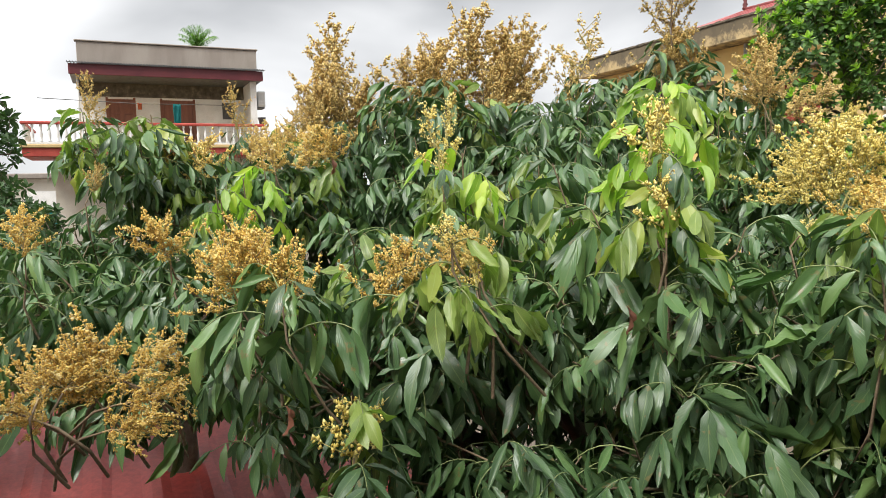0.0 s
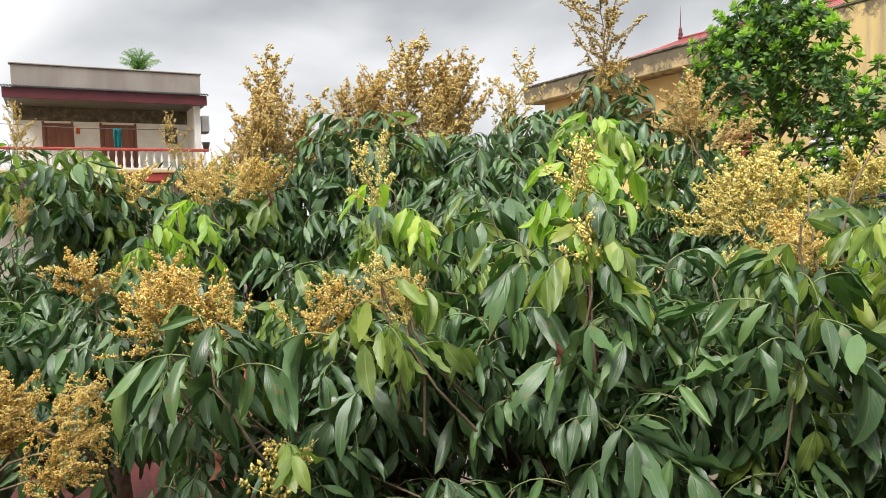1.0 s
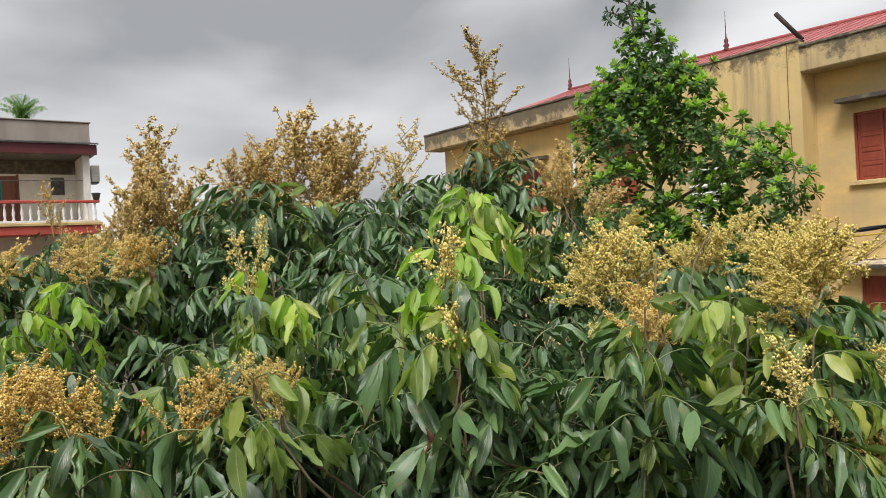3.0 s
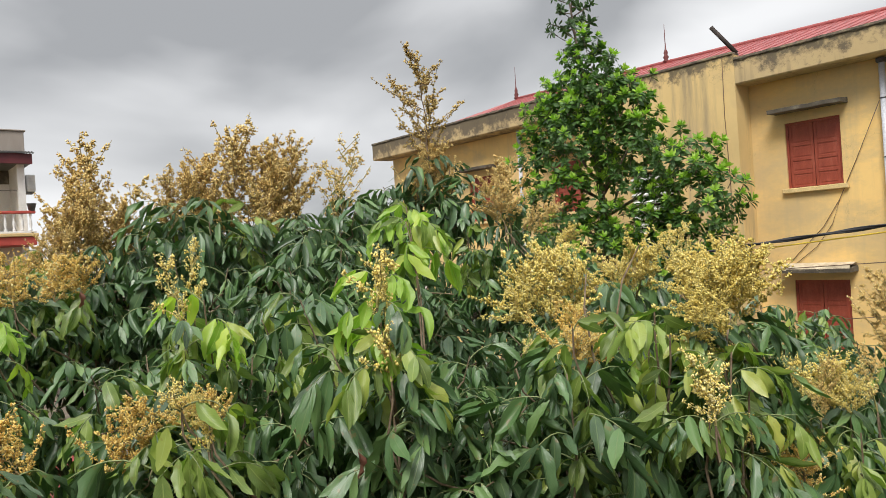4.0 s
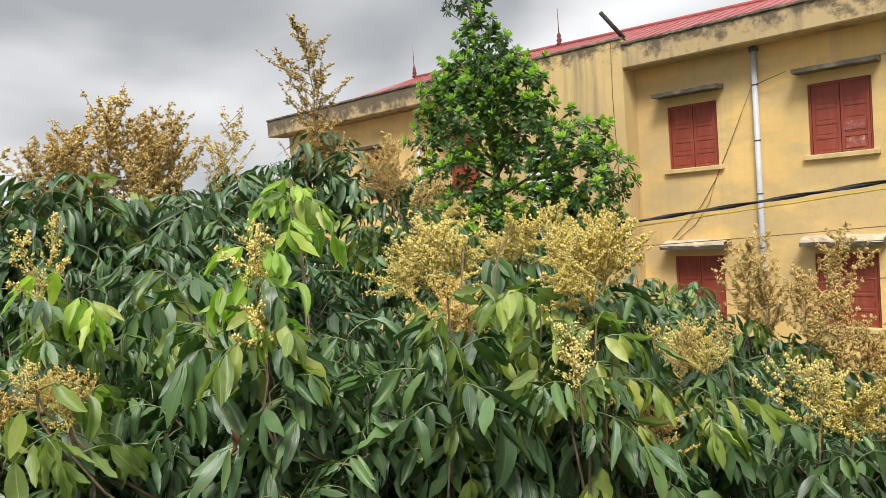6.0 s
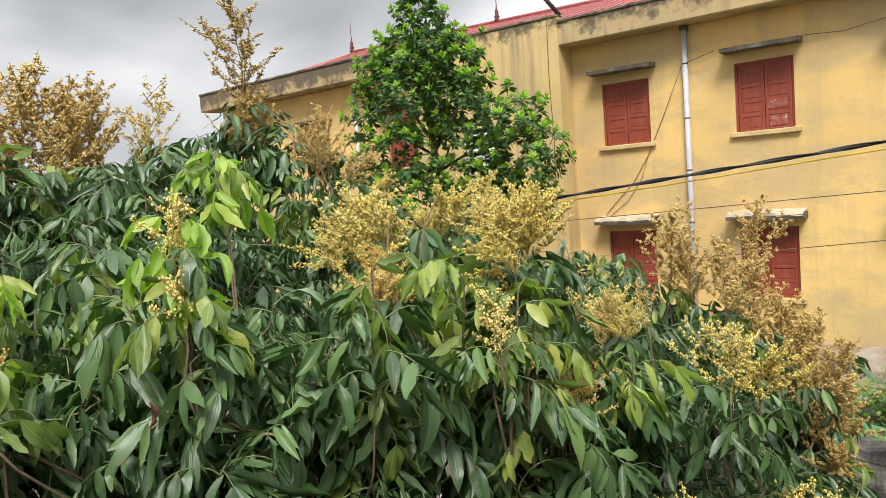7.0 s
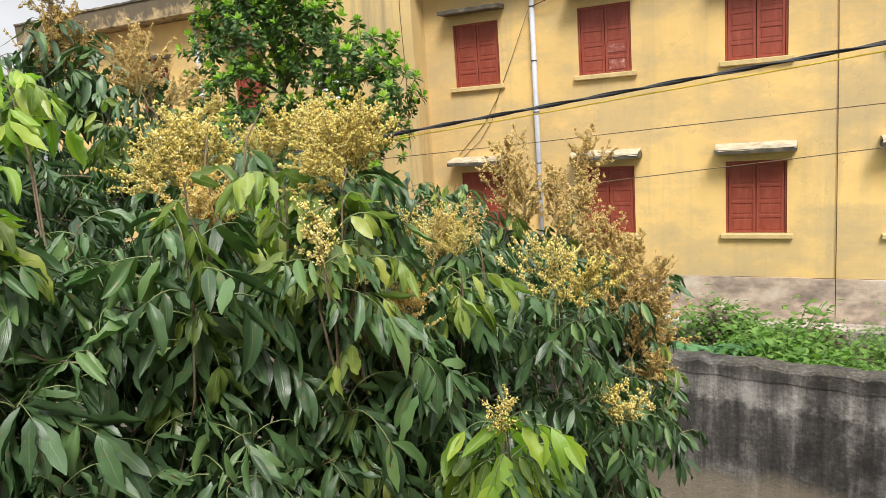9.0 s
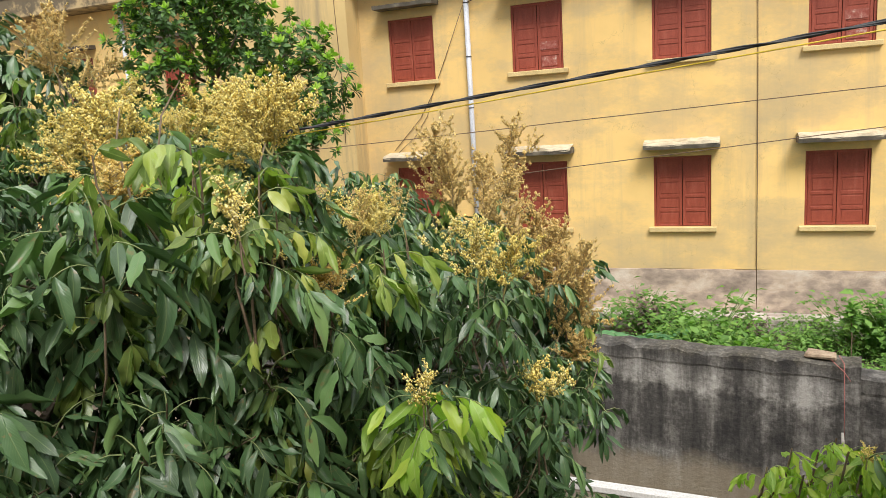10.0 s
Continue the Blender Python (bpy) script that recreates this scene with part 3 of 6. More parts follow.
string = thing("red_string", "faded red string hanging down the garden wall", "string")
part("cord", tube(bmesh.new(), [(1.36, 6.08, WALL_TOP + 0.05), (1.385, 6.02, WALL_TOP + 0.01), (1.395, 6.015, 2.05), (1.40, 6.02, 1.72)], 0.0028, 5), M_STRING, string)
part("cord", tube(bmesh.new(), [(1.30, 6.05, WALL_TOP + 0.03), (1.385, 6.015, WALL_TOP - 0.05), (1.43, 6.015, WALL_TOP - 0.12)], 0.0026, 5), M_STRING, string)
stake = thing("garden_stake", "short grey stick leaning on the garden wall", "stick")
part("stick", tube(bmesh.new(), [(1.42, 5.82, YARD), (1.40, 5.93, 1.5), (1.385, 6.00, 1.80)], [0.016, 0.014, 0.010], 7), M_STICK, stake)

# ---- the yellow two-storey building ----
FY, FRONT = 15.73, 15.13
building = thing("yellow_building", "two-storey ochre yellow plastered building with oxblood shutters and red roof", "building", kind="structure")
UP, LOW = (5.31, 6.70), (1.90, 3.35)
SHUT_X = [(-6.57, -5.47), (-3.67, -2.56), (-0.76, 0.36), (2.06, 3.17)]
WX0, WX1, PLINTH_TOP = -7.30, 7.0, 1.01


def facade(name, x0, x1, columns, storeys, z0, z1, material):
    """A wall 0.25 thick with real openings."""
    b2 = bmesh.new()
    xs = [x0] + [v for c in columns for v in c] + [x1]
    zs = [z0] + [v for s in storeys for v in s] + [z1]
    for i in range(len(xs) - 1):
        if i % 2 == 0:
            box(b2, xs[i], xs[i + 1], FY, FY + 0.25, z0, z1)
        else:
            for k in range(0, len(zs) - 1, 2):
                box(b2, xs[i], xs[i + 1], FY, FY + 0.25, zs[k], zs[k + 1])
    bmesh.ops.remove_doubles(b2, verts=b2.verts, dist=0.0005)
    inner = [f for f in b2.faces if sum(1 for g in b2.faces if g is not f and (g.calc_center_median() - f.calc_center_median()).length < 1e-5)]
    bmesh.ops.delete(b2, geom=inner, context="FACES_ONLY")
    return part(name, b2, material, building)


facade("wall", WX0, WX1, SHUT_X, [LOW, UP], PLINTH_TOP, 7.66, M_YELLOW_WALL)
bm = bmesh.new()
N = 60
rows = []
for i in range(N + 1):
    x = WX0 + (WX1 - WX0) * i / N
    w = 0.02 * noise.noise((x * 1.4, 0, 0)) + 0.012 * noise.noise((x * 6, 3, 0))
    rows.append([bm.verts.new(p) for p in ((x, FY - 0.03, -0.2), (x, FY - 0.03 + w * 0.3, PLINTH_TOP - 0.012 + w), (x, FY + 0.2, PLINTH_TOP + 0.012 + w))])
for p, q in zip(rows, rows[1:]):
    for k in range(2):
        bm.faces.new((p[k], q[k], q[k + 1], p[k + 1]))
part("plinth", bm, M_PLINTH, building, "grey flaking cement plinth")
bm = boxed(WX0 - 4, WX1, FY - 0.55, FY - 0.03, -0.3, 0.13, 0.02)
part("ledge", bm, M_LEDGE, building, "pale cement ledge along the plinth's foot")
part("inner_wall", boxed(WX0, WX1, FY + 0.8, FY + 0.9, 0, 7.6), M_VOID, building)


def shutter_leaf(x0, x1, z0, z1, parent, worn, hinge_gap=0.006):
    """One panelled shutter leaf: rails, stiles and four recessed panels with raised mouldings."""
    b2 = bmesh.new()
    y0, y1, st = FY + 0.055, FY + 0.095, 0.055
    x0, x1 = x0 + hinge_gap, x1 - hinge_gap
    box(b2, x0, x0 + st, y0, y1, z0, z1, 0.004), box(b2, x1 - st, x1, y0, y1, z0, z1, 0.004)
    h = z1 - z0
    cuts = [0.0, 0.235, 0.445, 0.68, 1.0]
    for c in cuts:
        zc = z0 + c * h
        box(b2, x0 + st, x1 - st, y0, y1, max(z0, zc - 0.032), min(z1, zc + 0.032), 0.004)
    for a, c in zip(cuts, cuts[1:]):
        za, zc = z0 + a * h + 0.032, z0 + c * h - 0.032
        box(b2, x0 + st, x1 - st, y0 + 0.012, y1 - 0.004, za, zc)
        box(b2, x0 + st + 0.03, x1 - st - 0.03, y0 + 0.005, y0 + 0.012, za + 0.03, zc - 0.03, 0.006)
        if worn and a in (0.0, 0.235):
            box(b2, (x0 + x1) / 2 - 0.012, (x0 + x1) / 2 + 0.012, y0 + 0.004, y0 + 0.02, za, zc, 0.004)
    return part("shutter", b2, M_SHUTTER, parent)


def window_unit(x0, x1, z0, z1, hood_z, hood_top, worn=False, hood=True):
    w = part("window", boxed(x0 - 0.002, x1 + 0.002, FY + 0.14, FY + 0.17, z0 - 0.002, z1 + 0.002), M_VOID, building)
    b2 = bmesh.new()
    for a in ((x0, x0 + 0.045, z0, z1), (x1 - 0.045, x1, z0, z1), (x0 + 0.045, x1 - 0.045, z1 - 0.05, z1)):
        box(b2, a[0], a[1], FY + 0.035, FY + 0.135, a[2], a[3], 0.005)
    part("window_frame", b2, M_SHUTTER, w)
    xm = (x0 + x1) / 2
    left = shutter_leaf(x0 + 0.045, xm, z0 + 0.008, z1 - 0.05, w, worn)
    right = shutter_leaf(xm, x1 - 0.045, z0 + 0.008, z1 - 0.05, w, worn)
    if worn:
        right.data.materials[0] = M_SHUTTER
        b2 = bmesh.new()
        for k, (u0, u1, v0, v1) in enumerate(((0.1, 0.85, 0.30, 0.42), (0.15, 0.8, 0.05, 0.2), (0.2, 0.9, 0.01, 0.03))):
            xa, xb = xm + (x1 - xm - 0.05) * u0, xm + (x1 - xm - 0.05) * u1
            box(b2, xa, xb, FY + 0.0505, FY + 0.0535, z0 + (z1 - z0) * v0, z0 + (z1 - z0) * v1)
        part("peeling_patch", b2, M_SHUTTER_WORN, w, "scratched patch of bare pale wood")
    b2 = box(bmesh.new(), x0 - 0.10, x1 + 0.11, FY - 0.09, FY + 0.05, z0 - 0.105, z0 - 0.004, 0.012)
    part("window_sill", b2, M_SILL, w, "yellow-washed cement sill")
    if hood:
        b2 = bmesh.new()
        rows2 = []
        for i in range(13):
            x = x0 - 0.17 + (x1 - x0 + 0.34) * i / 12
            j = 0.012 * noise.noise((x * 4, hood_z, 1.0))
            rows2.append([b2.verts.new(p) for p in ((x, FY, hood_z - 0.02), (x, FY - 0.42, hood_z - 0.03 + j), (x, FY - 0.43, hood_z + 0.05 + j), (x, FY, hood_z + 0.09))])
        for p, q in zip(rows2, rows2[1:]):
            for k in range(3):
                b2.faces.new((p[k], p[k + 1], q[k + 1], q[k]))
        b2.faces.new(rows2[0][::-1]), b2.faces.new(rows2[-1])
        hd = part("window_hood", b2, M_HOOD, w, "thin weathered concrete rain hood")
        # rough upper face; its pale colour carries the sunlight on the hood
        if hood_top:
            b2 = bmesh.new()
            rows2 = []
            for i in range(19):
                x = x0 - 0.16 + (x1 - x0 + 0.32) * i / 18
                j = 0.04 * noise.noise((x * 5 + x0, hood_z, 4.0)) + 0.015 * noise.noise((x * 19, hood_z, 1.0))
                rows2.append([b2.verts.new(p) for p in ((x, FY - 0.425 + j * 0.5, hood_z + 0.035 + j * 0.4), (x, FY - 0.40, hood_z + 0.10 + j), (x, FY - 0.1, hood_z + 0.15 + j), (x, FY - 0.004, hood_z + 0.16))])
            for p, q in zip(rows2, rows2[1:]):
                for k in range(3):
                    b2.faces.new((p[k], p[k + 1], q[k + 1], q[k]))
            part("hood_sunlit_top", b2, M_HOOD_TOP, hd, "rough cream hood top, coloured paler as if sunlit")
    return w


for i, (a, c) in enumerate(SHUT_X):
    window_unit(a, c, *UP, 6.93, False, worn=i in (1, 3))
    window_unit(a, c, *LOW, 3.55, True, worn=False)

# cornice over the near wing: overhanging slab edge with a soffit and a mossy coping
def cornice(name, x0, x1, z0, z1, parent):
    b2 = bmesh.new()
    n2 = max(8, int((x1 - x0) * 5))
    rows2 = []
    for i in range(n2 + 1):
        x = x0 + (x1 - x0) * i / n2
        j = 0.012 * noise.noise((x * 3, 7, 0))
        rows2.append([b2.verts.new(p) for p in ((x, FY + 0.2, z0 + 0.02), (x, FRONT + 0.03, z0), (x, FRONT, z0 + 0.03), (x, FRONT + j, z1 - 0.02), (x, FRONT + 0.05, z1), (x, FY + 0.2, z1))])
    for p, q in zip(rows2, rows2[1:]):
        for k in range(5):
            b2.faces.new((p[k], p[k + 1], q[k + 1], q[k]))
    b2.faces.new(rows2[0][::-1]), b2.faces.new(rows2[-1])
    c = part(name, b2, M_CORNICE, parent, "cornice blotched black under its coping")
    b2 = bmesh.new()
    rows2 = []
    for i in range(n2 * 2 + 1):
        x = x0 + (x1 - x0) * i / (n2 * 2)
        j, k2 = 0.02 * noise.noise((x * 5, 1, 0)), 0.05 * max(0, noise.noise((x * 4, 11, 0)) + noise.noise((x * 13, 4, 0)) * 0.6)
        rows2.append([b2.verts.new(p) for p in ((x, FRONT - 0.012, z1 - 0.015 - k2), (x, FRONT - 0.035, z1 + 0.004), (x, FRONT - 0.03, z1 + 0.05 + j), (x, FRONT + 0.2, z1 + 0.06 + j), (x, FRONT + 0.2, z1 + 0.002))])
    for p, q in zip(rows2, rows2[1:]):
        for k in range(4):
            b2.faces.new((p[k], p[k + 1], q[k + 1], q[k]))
    part("coping", b2, M_COPING, c, "blackened mossy coping")
    return c


cornice("cornice", WX0 + 0.004, WX1, 7.64, 8.17, building)
# stair tower flush with the cornice's face
TX0, TX1 = -11.6, -7.30
VENT = (-10.15, -8.95, 2.2, 6.05)
for a in ((TX0, VENT[0], 0, 8.30), (VENT[1], TX1, 0, 8.30), (VENT[0], VENT[1], 0, VENT[2]), (VENT[0], VENT[1], VENT[3], 8.30)):
    part("stair_tower_wall", boxed(a[0], a[1], FRONT, FY + 0.3, a[2] - (0.2 if a[2] == 0 else 0), a[3]), M_STAIR, building, "rain-streaked yellow stair tower")
part("tower_coping", boxed(TX0, TX1 - 0.02, FRONT - 0.03, FRONT + 0.3, 8.305, 8.37, 0.015), M_COPING, building)
vent = part("ventilator", boxed(VENT[0], VENT[1], FRONT + 0.4, FRONT + 0.44, VENT[2], VENT[3]), M_VOID, building, "near-black backing for the unlit stairwell behind white concrete louvres")
slat_me = None
for k in range(20):
    z = VENT[2] + 0.1 + k * 0.19
    b2 = boxed(VENT[0] + 0.003, VENT[1] - 0.003, -0.10, 0.10, -0.03, 0.03, 0.006)
    if slat_me is None:
        slat = part("slat", b2, M_WHITE_PAINT, vent)
        slat_me = slat.data
    else:
        b2.free()
        slat = new("slat", slat_me)
        slat.parent = vent
    slat.location, slat.rotation_euler = (0, FRONT + 0.14, z), (0.5, 0, 0)
# far wing
FWX0 = -20.6
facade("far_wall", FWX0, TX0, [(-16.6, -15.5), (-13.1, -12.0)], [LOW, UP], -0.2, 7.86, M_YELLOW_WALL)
for a, c in ((-16.6, -15.5), (-13.1, -12.0)):
    window_unit(a, c, *UP, 6.93, False)
    window_unit(a, c, *LOW, 3.55, True)
cornice("far_cornice", FWX0 - 0.4, TX0 - 0.004, 7.86, 8.42, building)
part("end_wall", boxed(FWX0, FWX0 + 0.25, FY + 0.26, FY + 7.3, -0.2, 7.86), M_YELLOW_WALL, building)
part("near_end_wall", boxed(WX1, WX1 + 0.25, FY, FY + 7.3, -0.2, 8.2), M_YELLOW_WALL, building)
part("back_wall", boxed(FWX0, WX1, FY + 7.0, FY + 7.25, -0.2, 7.9), M_YELLOW_WALL, building)
# hipped sheet roof with standing ribs
RX0, RX1, RIDGE_Y, RIDGE_Z, EAVE_Z = -20.9, 7.3, 19.1, 9.56, 8.28
bm = bmesh.new()
e = [bm.verts.new(p) for p in ((RX0, FRONT + 0.16, EAVE_Z), (RX1, FRONT + 0.16, EAVE_Z - 0.12), (RX1, 23.0, EAVE_Z - 0.12), (RX0, 23.0, EAVE_Z))]
r = [bm.verts.new(p) for p in ((RX0 + 3.5, RIDGE_Y, RIDGE_Z + 0.17), (RX1, RIDGE_Y, RIDGE_Z - 0.48))]
bm.faces.new((e[0], e[1], r[1], r[0])), bm.faces.new((e[2], e[3], r[0], r[1])), bm.faces.new((e[3], e[0], r[0])), bm.faces.new((e[1], e[2], r[1]))
roof = part("roof", bm, M_ROOF, building, "red ribbed sheet-metal hipped roof")
rib_bm = boxed(-0.012, 0.012, 0.0, 1.0, 0.002, 0.018)
rib = part("roof_rib", rib_bm, M_ROOF, roof)
rib_me = rib.data
slope = math.atan2(RIDGE_Z - EAVE_Z, RIDGE_Y - FRONT - 0.16)
first = True
for k in range(78):
    x = RX0 + 3.6 + k * 0.315
    f = (x - RX0) / (RX1 - RX0)
    ze, zr = EAVE_Z - 0.12 * f, RIDGE_Z + 0.17 - 0.65 * (x - RX0 - 3.5) / (RX1 - RX0 - 3.5)
    o = rib if first else new("roof_rib", rib_me)
    first = False
    o.parent = roof
    ln = math.hypot(RIDGE_Y - FRONT - 0.16, zr - ze)
    o.location, o.rotation_euler, o.scale = (x, FRONT + 0.16, ze), (math.atan2(zr - ze, RIDGE_Y - FRONT - 0.16), 0, 0), (1, ln, 1)
bm = bmesh.new()
tube(bm, [(RX0 + 3.5, RIDGE_Y, RIDGE_Z + 0.18), (RX1, RIDGE_Y, RIDGE_Z - 0.46)], 0.06, 8)
part("ridge_cap", bm, M_ROOF, roof)
for fx in (-17.45, -11.35):
    fz = RIDGE_Z + 0.17 - 0.65 * (fx - RX0 - 3.5) / (RX1 - RX0 - 3.5)
    bm = lathe(bmesh.new(), [(0.07, 0), (0.10, 0.05), (0.05, 0.10), (0.09, 0.16), (0.045, 0.23), (0.065, 0.30), (0.025, 0.40), (0.014, 0.52), (0.010, 0.9), (0.005, 1.15)], (fx, RIDGE_Y, fz))
    part("finial", bm, M_FINIAL, roof, "dark red turned lightning-rod finial")
# rain pipe with its bands
pipe = part("rain_pipe", tube(bmesh.new(), [(-4.63, FY - 0.09, 7.64), (-4.63, FY - 0.09, 0.2)], 0.056, 14), M_PIPE, building, "pale grey plastic downpipe")
part("hopper", boxed(-4.71, -4.55, FY - 0.17, FY - 0.003, 7.54, 7.636, 0.02), M_BAND, pipe)
for z in (6.86, 5.72, 4.62, 3.5, 2.4, 1.3):
    b2 = tube(bmesh.new(), [(-4.63, FY - 0.09, z - 0.012), (-4.63, FY - 0.09, z + 0.012)], 0.064, 14)
    part("pipe_clip", b2, M_BAND, pipe)
part("rain_pipe", tube(bmesh.new(), [(-14.25, FY - 0.09, 7.85), (-14.25, FY - 0.09, 0.2)], 0.056, 12), M_PIPE, building, "pale grey plastic downpipe")
# old steel bracket on the roof edge
bar = thing("steel_bracket", "rusty steel bracket leaning out from the roof edge", "bracket")
part("bar", tube(bmesh.new(), [(-7.32, FRONT + 0.2, 8.36), (-7.74, FRONT - 0.05, 9.00)], 0.05, 8), M_RUST, bar)


# ---- cables ----
def cable(name, points, radius, material, label, sag=0.0, sides=6):
    a, b2 = Vector(points[0]), Vector(points[-1])
    pts = []
    for i in range(25):
        f = i / 24
        p = a.lerp(b2, f)
        p.z -= sag * 4 * f * (1 - f)
        p.z += 0.006 * noise.noise((f * 20, radius * 100, 0))
        pts.append(p)
    t2 = thing(name, label, "cable")
    part("strand", tube(bmesh.new(), pts, radius, sides), material, t2)
    return t2


CY = 6.85
C0, C1 = Vector((-8.4, CY, 3.835)), Vector((5.5, CY, 5.19))
bundle = cable("power_cable", [C0, C1], 0.013, M_CABLE, "thick twisted black power cable bundle in front of the facade", 0.012)
for k in range(2):
    pts = []
    for i in range(221):
        f = i / 220
        p = C0.lerp(C1, f)
        p.z -= 0.012 * 4 * f * (1 - f)
        p += Vector((0, math.cos(f * 80 + k * math.pi), math.sin(f * 80 + k * math.pi))) * 0.014
        pts.append(p)
    part("strand", tube(bmesh.new(), pts, 0.0075, 5), M_CABLE, bundle)
cable("yellow_cable", [(-8.4, CY + 0.02, 3.82), (5.5, CY + 0.02, 5.13)], 0.007, M_CABLE_Y, "thin yellow cable slung under the black bundle", 0.03)
cable("thin_wire", [(-8.4, CY + 0.05, 3.845), (5.5, CY + 0.05, 4.515)], 0.0042, M_WIRE, "thin brown wire crossing before the yellow wall", 0.01)
cable("thin_wire", [(-8.4, CY + 0.1, 3.12), (5.5, CY + 0.1, 4.345)], 0.0042, M_WIRE, "thin brown wire crossing before the yellow wall", 0.01)
def utility_pole(x, top):
    """A slim tapered concrete pole with a steel arm and a clamp for each line."""
    pole = thing("utility_pole", "slim grey concrete pole that carries the overhead lines", "pole", "utility poles")
    part("shaft", tube(bmesh.new(), [(x, CY + 0.17, FIELD - 0.3), (x, CY + 0.17, top)], [0.11, 0.075], 12), M_LEDGE, pole)
    for z in (0.25, 0.6, 0.95, 1.3):
        part("clamp", boxed(x - 0.03, x + 0.03, CY - 0.04, CY + 0.09, top - z, top - z + 0.05, 0.008), M_RUST, pole)
    part("arm", boxed(x - 0.025, x + 0.025, CY - 0.03, CY + 0.02, top - 1.35, top - 0.1, 0.006), M_RUST, pole)


utility_pole(-8.4, 4.05)
utility_pole(5.5, 5.45)
loose = thing("loose_wire", "loose brown wire slung from the downpipe over the wall", "wire")
W = FY - 0.03
part("strand", tube(bmesh.new(), [(-4.69, W - 0.1, 6.82), (-5.2, W, 5.75), (-5.55, W, 5.0), (-5.9, W, 4.45), (-6.6, W, 3.75)], 0.008, 5), M_WIRE, loose)
part("strand", tube(bmesh.new(), [(-5.55, W, 5.0), (-5.72, W, 4.5), (-6.05, W, 4.05), (-6.5, W, 3.7)], 0.007, 5), M_WIRE, loose)
part("strand", tube(bmesh.new(), [(-4.60, W - 0.1, 6.86), (-3.98, W - 0.2, 7.0)], 0.010, 5), M_WIRE, loose)
part("strand", tube(bmesh.new(), [(-2.4, W - 0.1, 7.02), (-1.7, W, 6.98), (-0.95, W - 0.2, 7.06)], 0.008, 5), M_WIRE, loose)
part("strand", tube(bmesh.new(), [(1.17, W, 7.6), (1.20, W + 0.01, 5.0), (1.21, W, 3.0), (1.22, W, 0.2)], 0.008, 5), M_WIRE, loose, "dark conduit wire running down the wall")
part("strand", tube(bmesh.new(), [(-7.55, FRONT - 0.02, 8.3), (-7.57, FRONT - 0.02, 7.0), (-7.53, FRONT - 0.02, 5.6), (-7.56, FRONT - 0.02, 4.0)], 0.008, 5), M_WIRE, loose)

# ---- the white house ----
house = thing("white_house", "white rendered house with red-railed balcony, maroon eaves and grey parapet", "house", kind="structure")
HX = -30.0
part("parapet", boxed(HX - 0.2, HX, -0.86, 5.68, 9.06, 9.90, 0.02), M_PARAPET, house)
part("parapet", boxed(HX - 9, HX - 0.205, 5.48, 5.68, 9.06, 9.90, 0.02), M_PARAPET, house)
part("parapet_coping", boxed(HX - 0.26, HX + 0.05, -0.92, 5.74, 9.905, 9.96, 0.015), M_PARAPET, house)
part("eaves_fascia", boxed(HX + 0.32, HX + 0.42, -1.15, 5.83, 8.64, 9.02, 0.01), M_FASCIA, house, "maroon painted eaves board")
# soffit coloured dark to deepen the shade under the eaves
part("eaves_soffit", boxed(HX - 2.3, HX + 0.315, -1.12, 5.80, 8.66, 8.74), M_GRILLE, house)
bm = bmesh.new()
rows = []
for i in range(141):
    y = -1.2 + 7.1 * i / 140
    c2 = 0.022 * math.cos(i * math.pi)
    rows.append([bm.verts.new((HX + 0.52, y, 9.02 + c2)), bm.verts.new((HX + 0.005, y, 9.16 + c2))])
for p, q in zip(rows, rows[1:]):
    bm.faces.new((p[0], q[0], q[1], p[1]))
bmesh.ops.solidify(bm, geom=list(bm.faces), thickness=0.012)
part("eaves_sheet", bm, M_GRILLE, house, "dark corrugated sheet over the eaves")
part("side_wall", boxed(HX - 9, HX + 0.02, 5.40, 5.60, 0, 9.05), M_WHITE_PAINT, house)
part("side_wall", boxed(HX - 9, HX - 2.2, -0.9, -0.7, 0, 9.05), M_WHITE_PAINT, house)
BX = HX - 1.8
DOOR, WIN, FLOOR2 = (2.10, 3.35), (0.08, 1.06), 6.02
bm = bmesh.new()
for a in ((-0.9, WIN[0], FLOOR2, 8.65), (WIN[1], DOOR[0], FLOOR2, 8.65), (DOOR[1], 4.5, FLOOR2, 8.65), (5.0, 5.4, FLOOR2, 8.65), (WIN[0], WIN[1], FLOOR2, 7.0), (WIN[0], WIN[1], 8.04, 8.65), (DOOR[0], DOOR[1], 8.04, 8.65), (4.5, 5.0, FLOOR2, 7.3), (4.5, 5.0, 8.0, 8.65)):
    box(bm, BX - 0.2, BX, a[0], a[1], a[2], a[3])
bmesh.ops.remove_doubles(bm, verts=bm.verts, dist=0.0005)
part("front_wall", bm, M_WHITE_PAINT, house)
part("dark_room", boxed(BX - 0.5, BX - 0.4, -0.9, 5.4, FLOOR2, 8.65), M_VOID, house)
# shade of the deep balcony roof, painted as a dark strip on the wall
part("eaves_shade_band", boxed(BX + 0.002, BX + 0.05, -0.9, 5.4, 8.12, 8.65), M_HOOD, house, "dark grey strip over the doors standing for shade under the eaves")


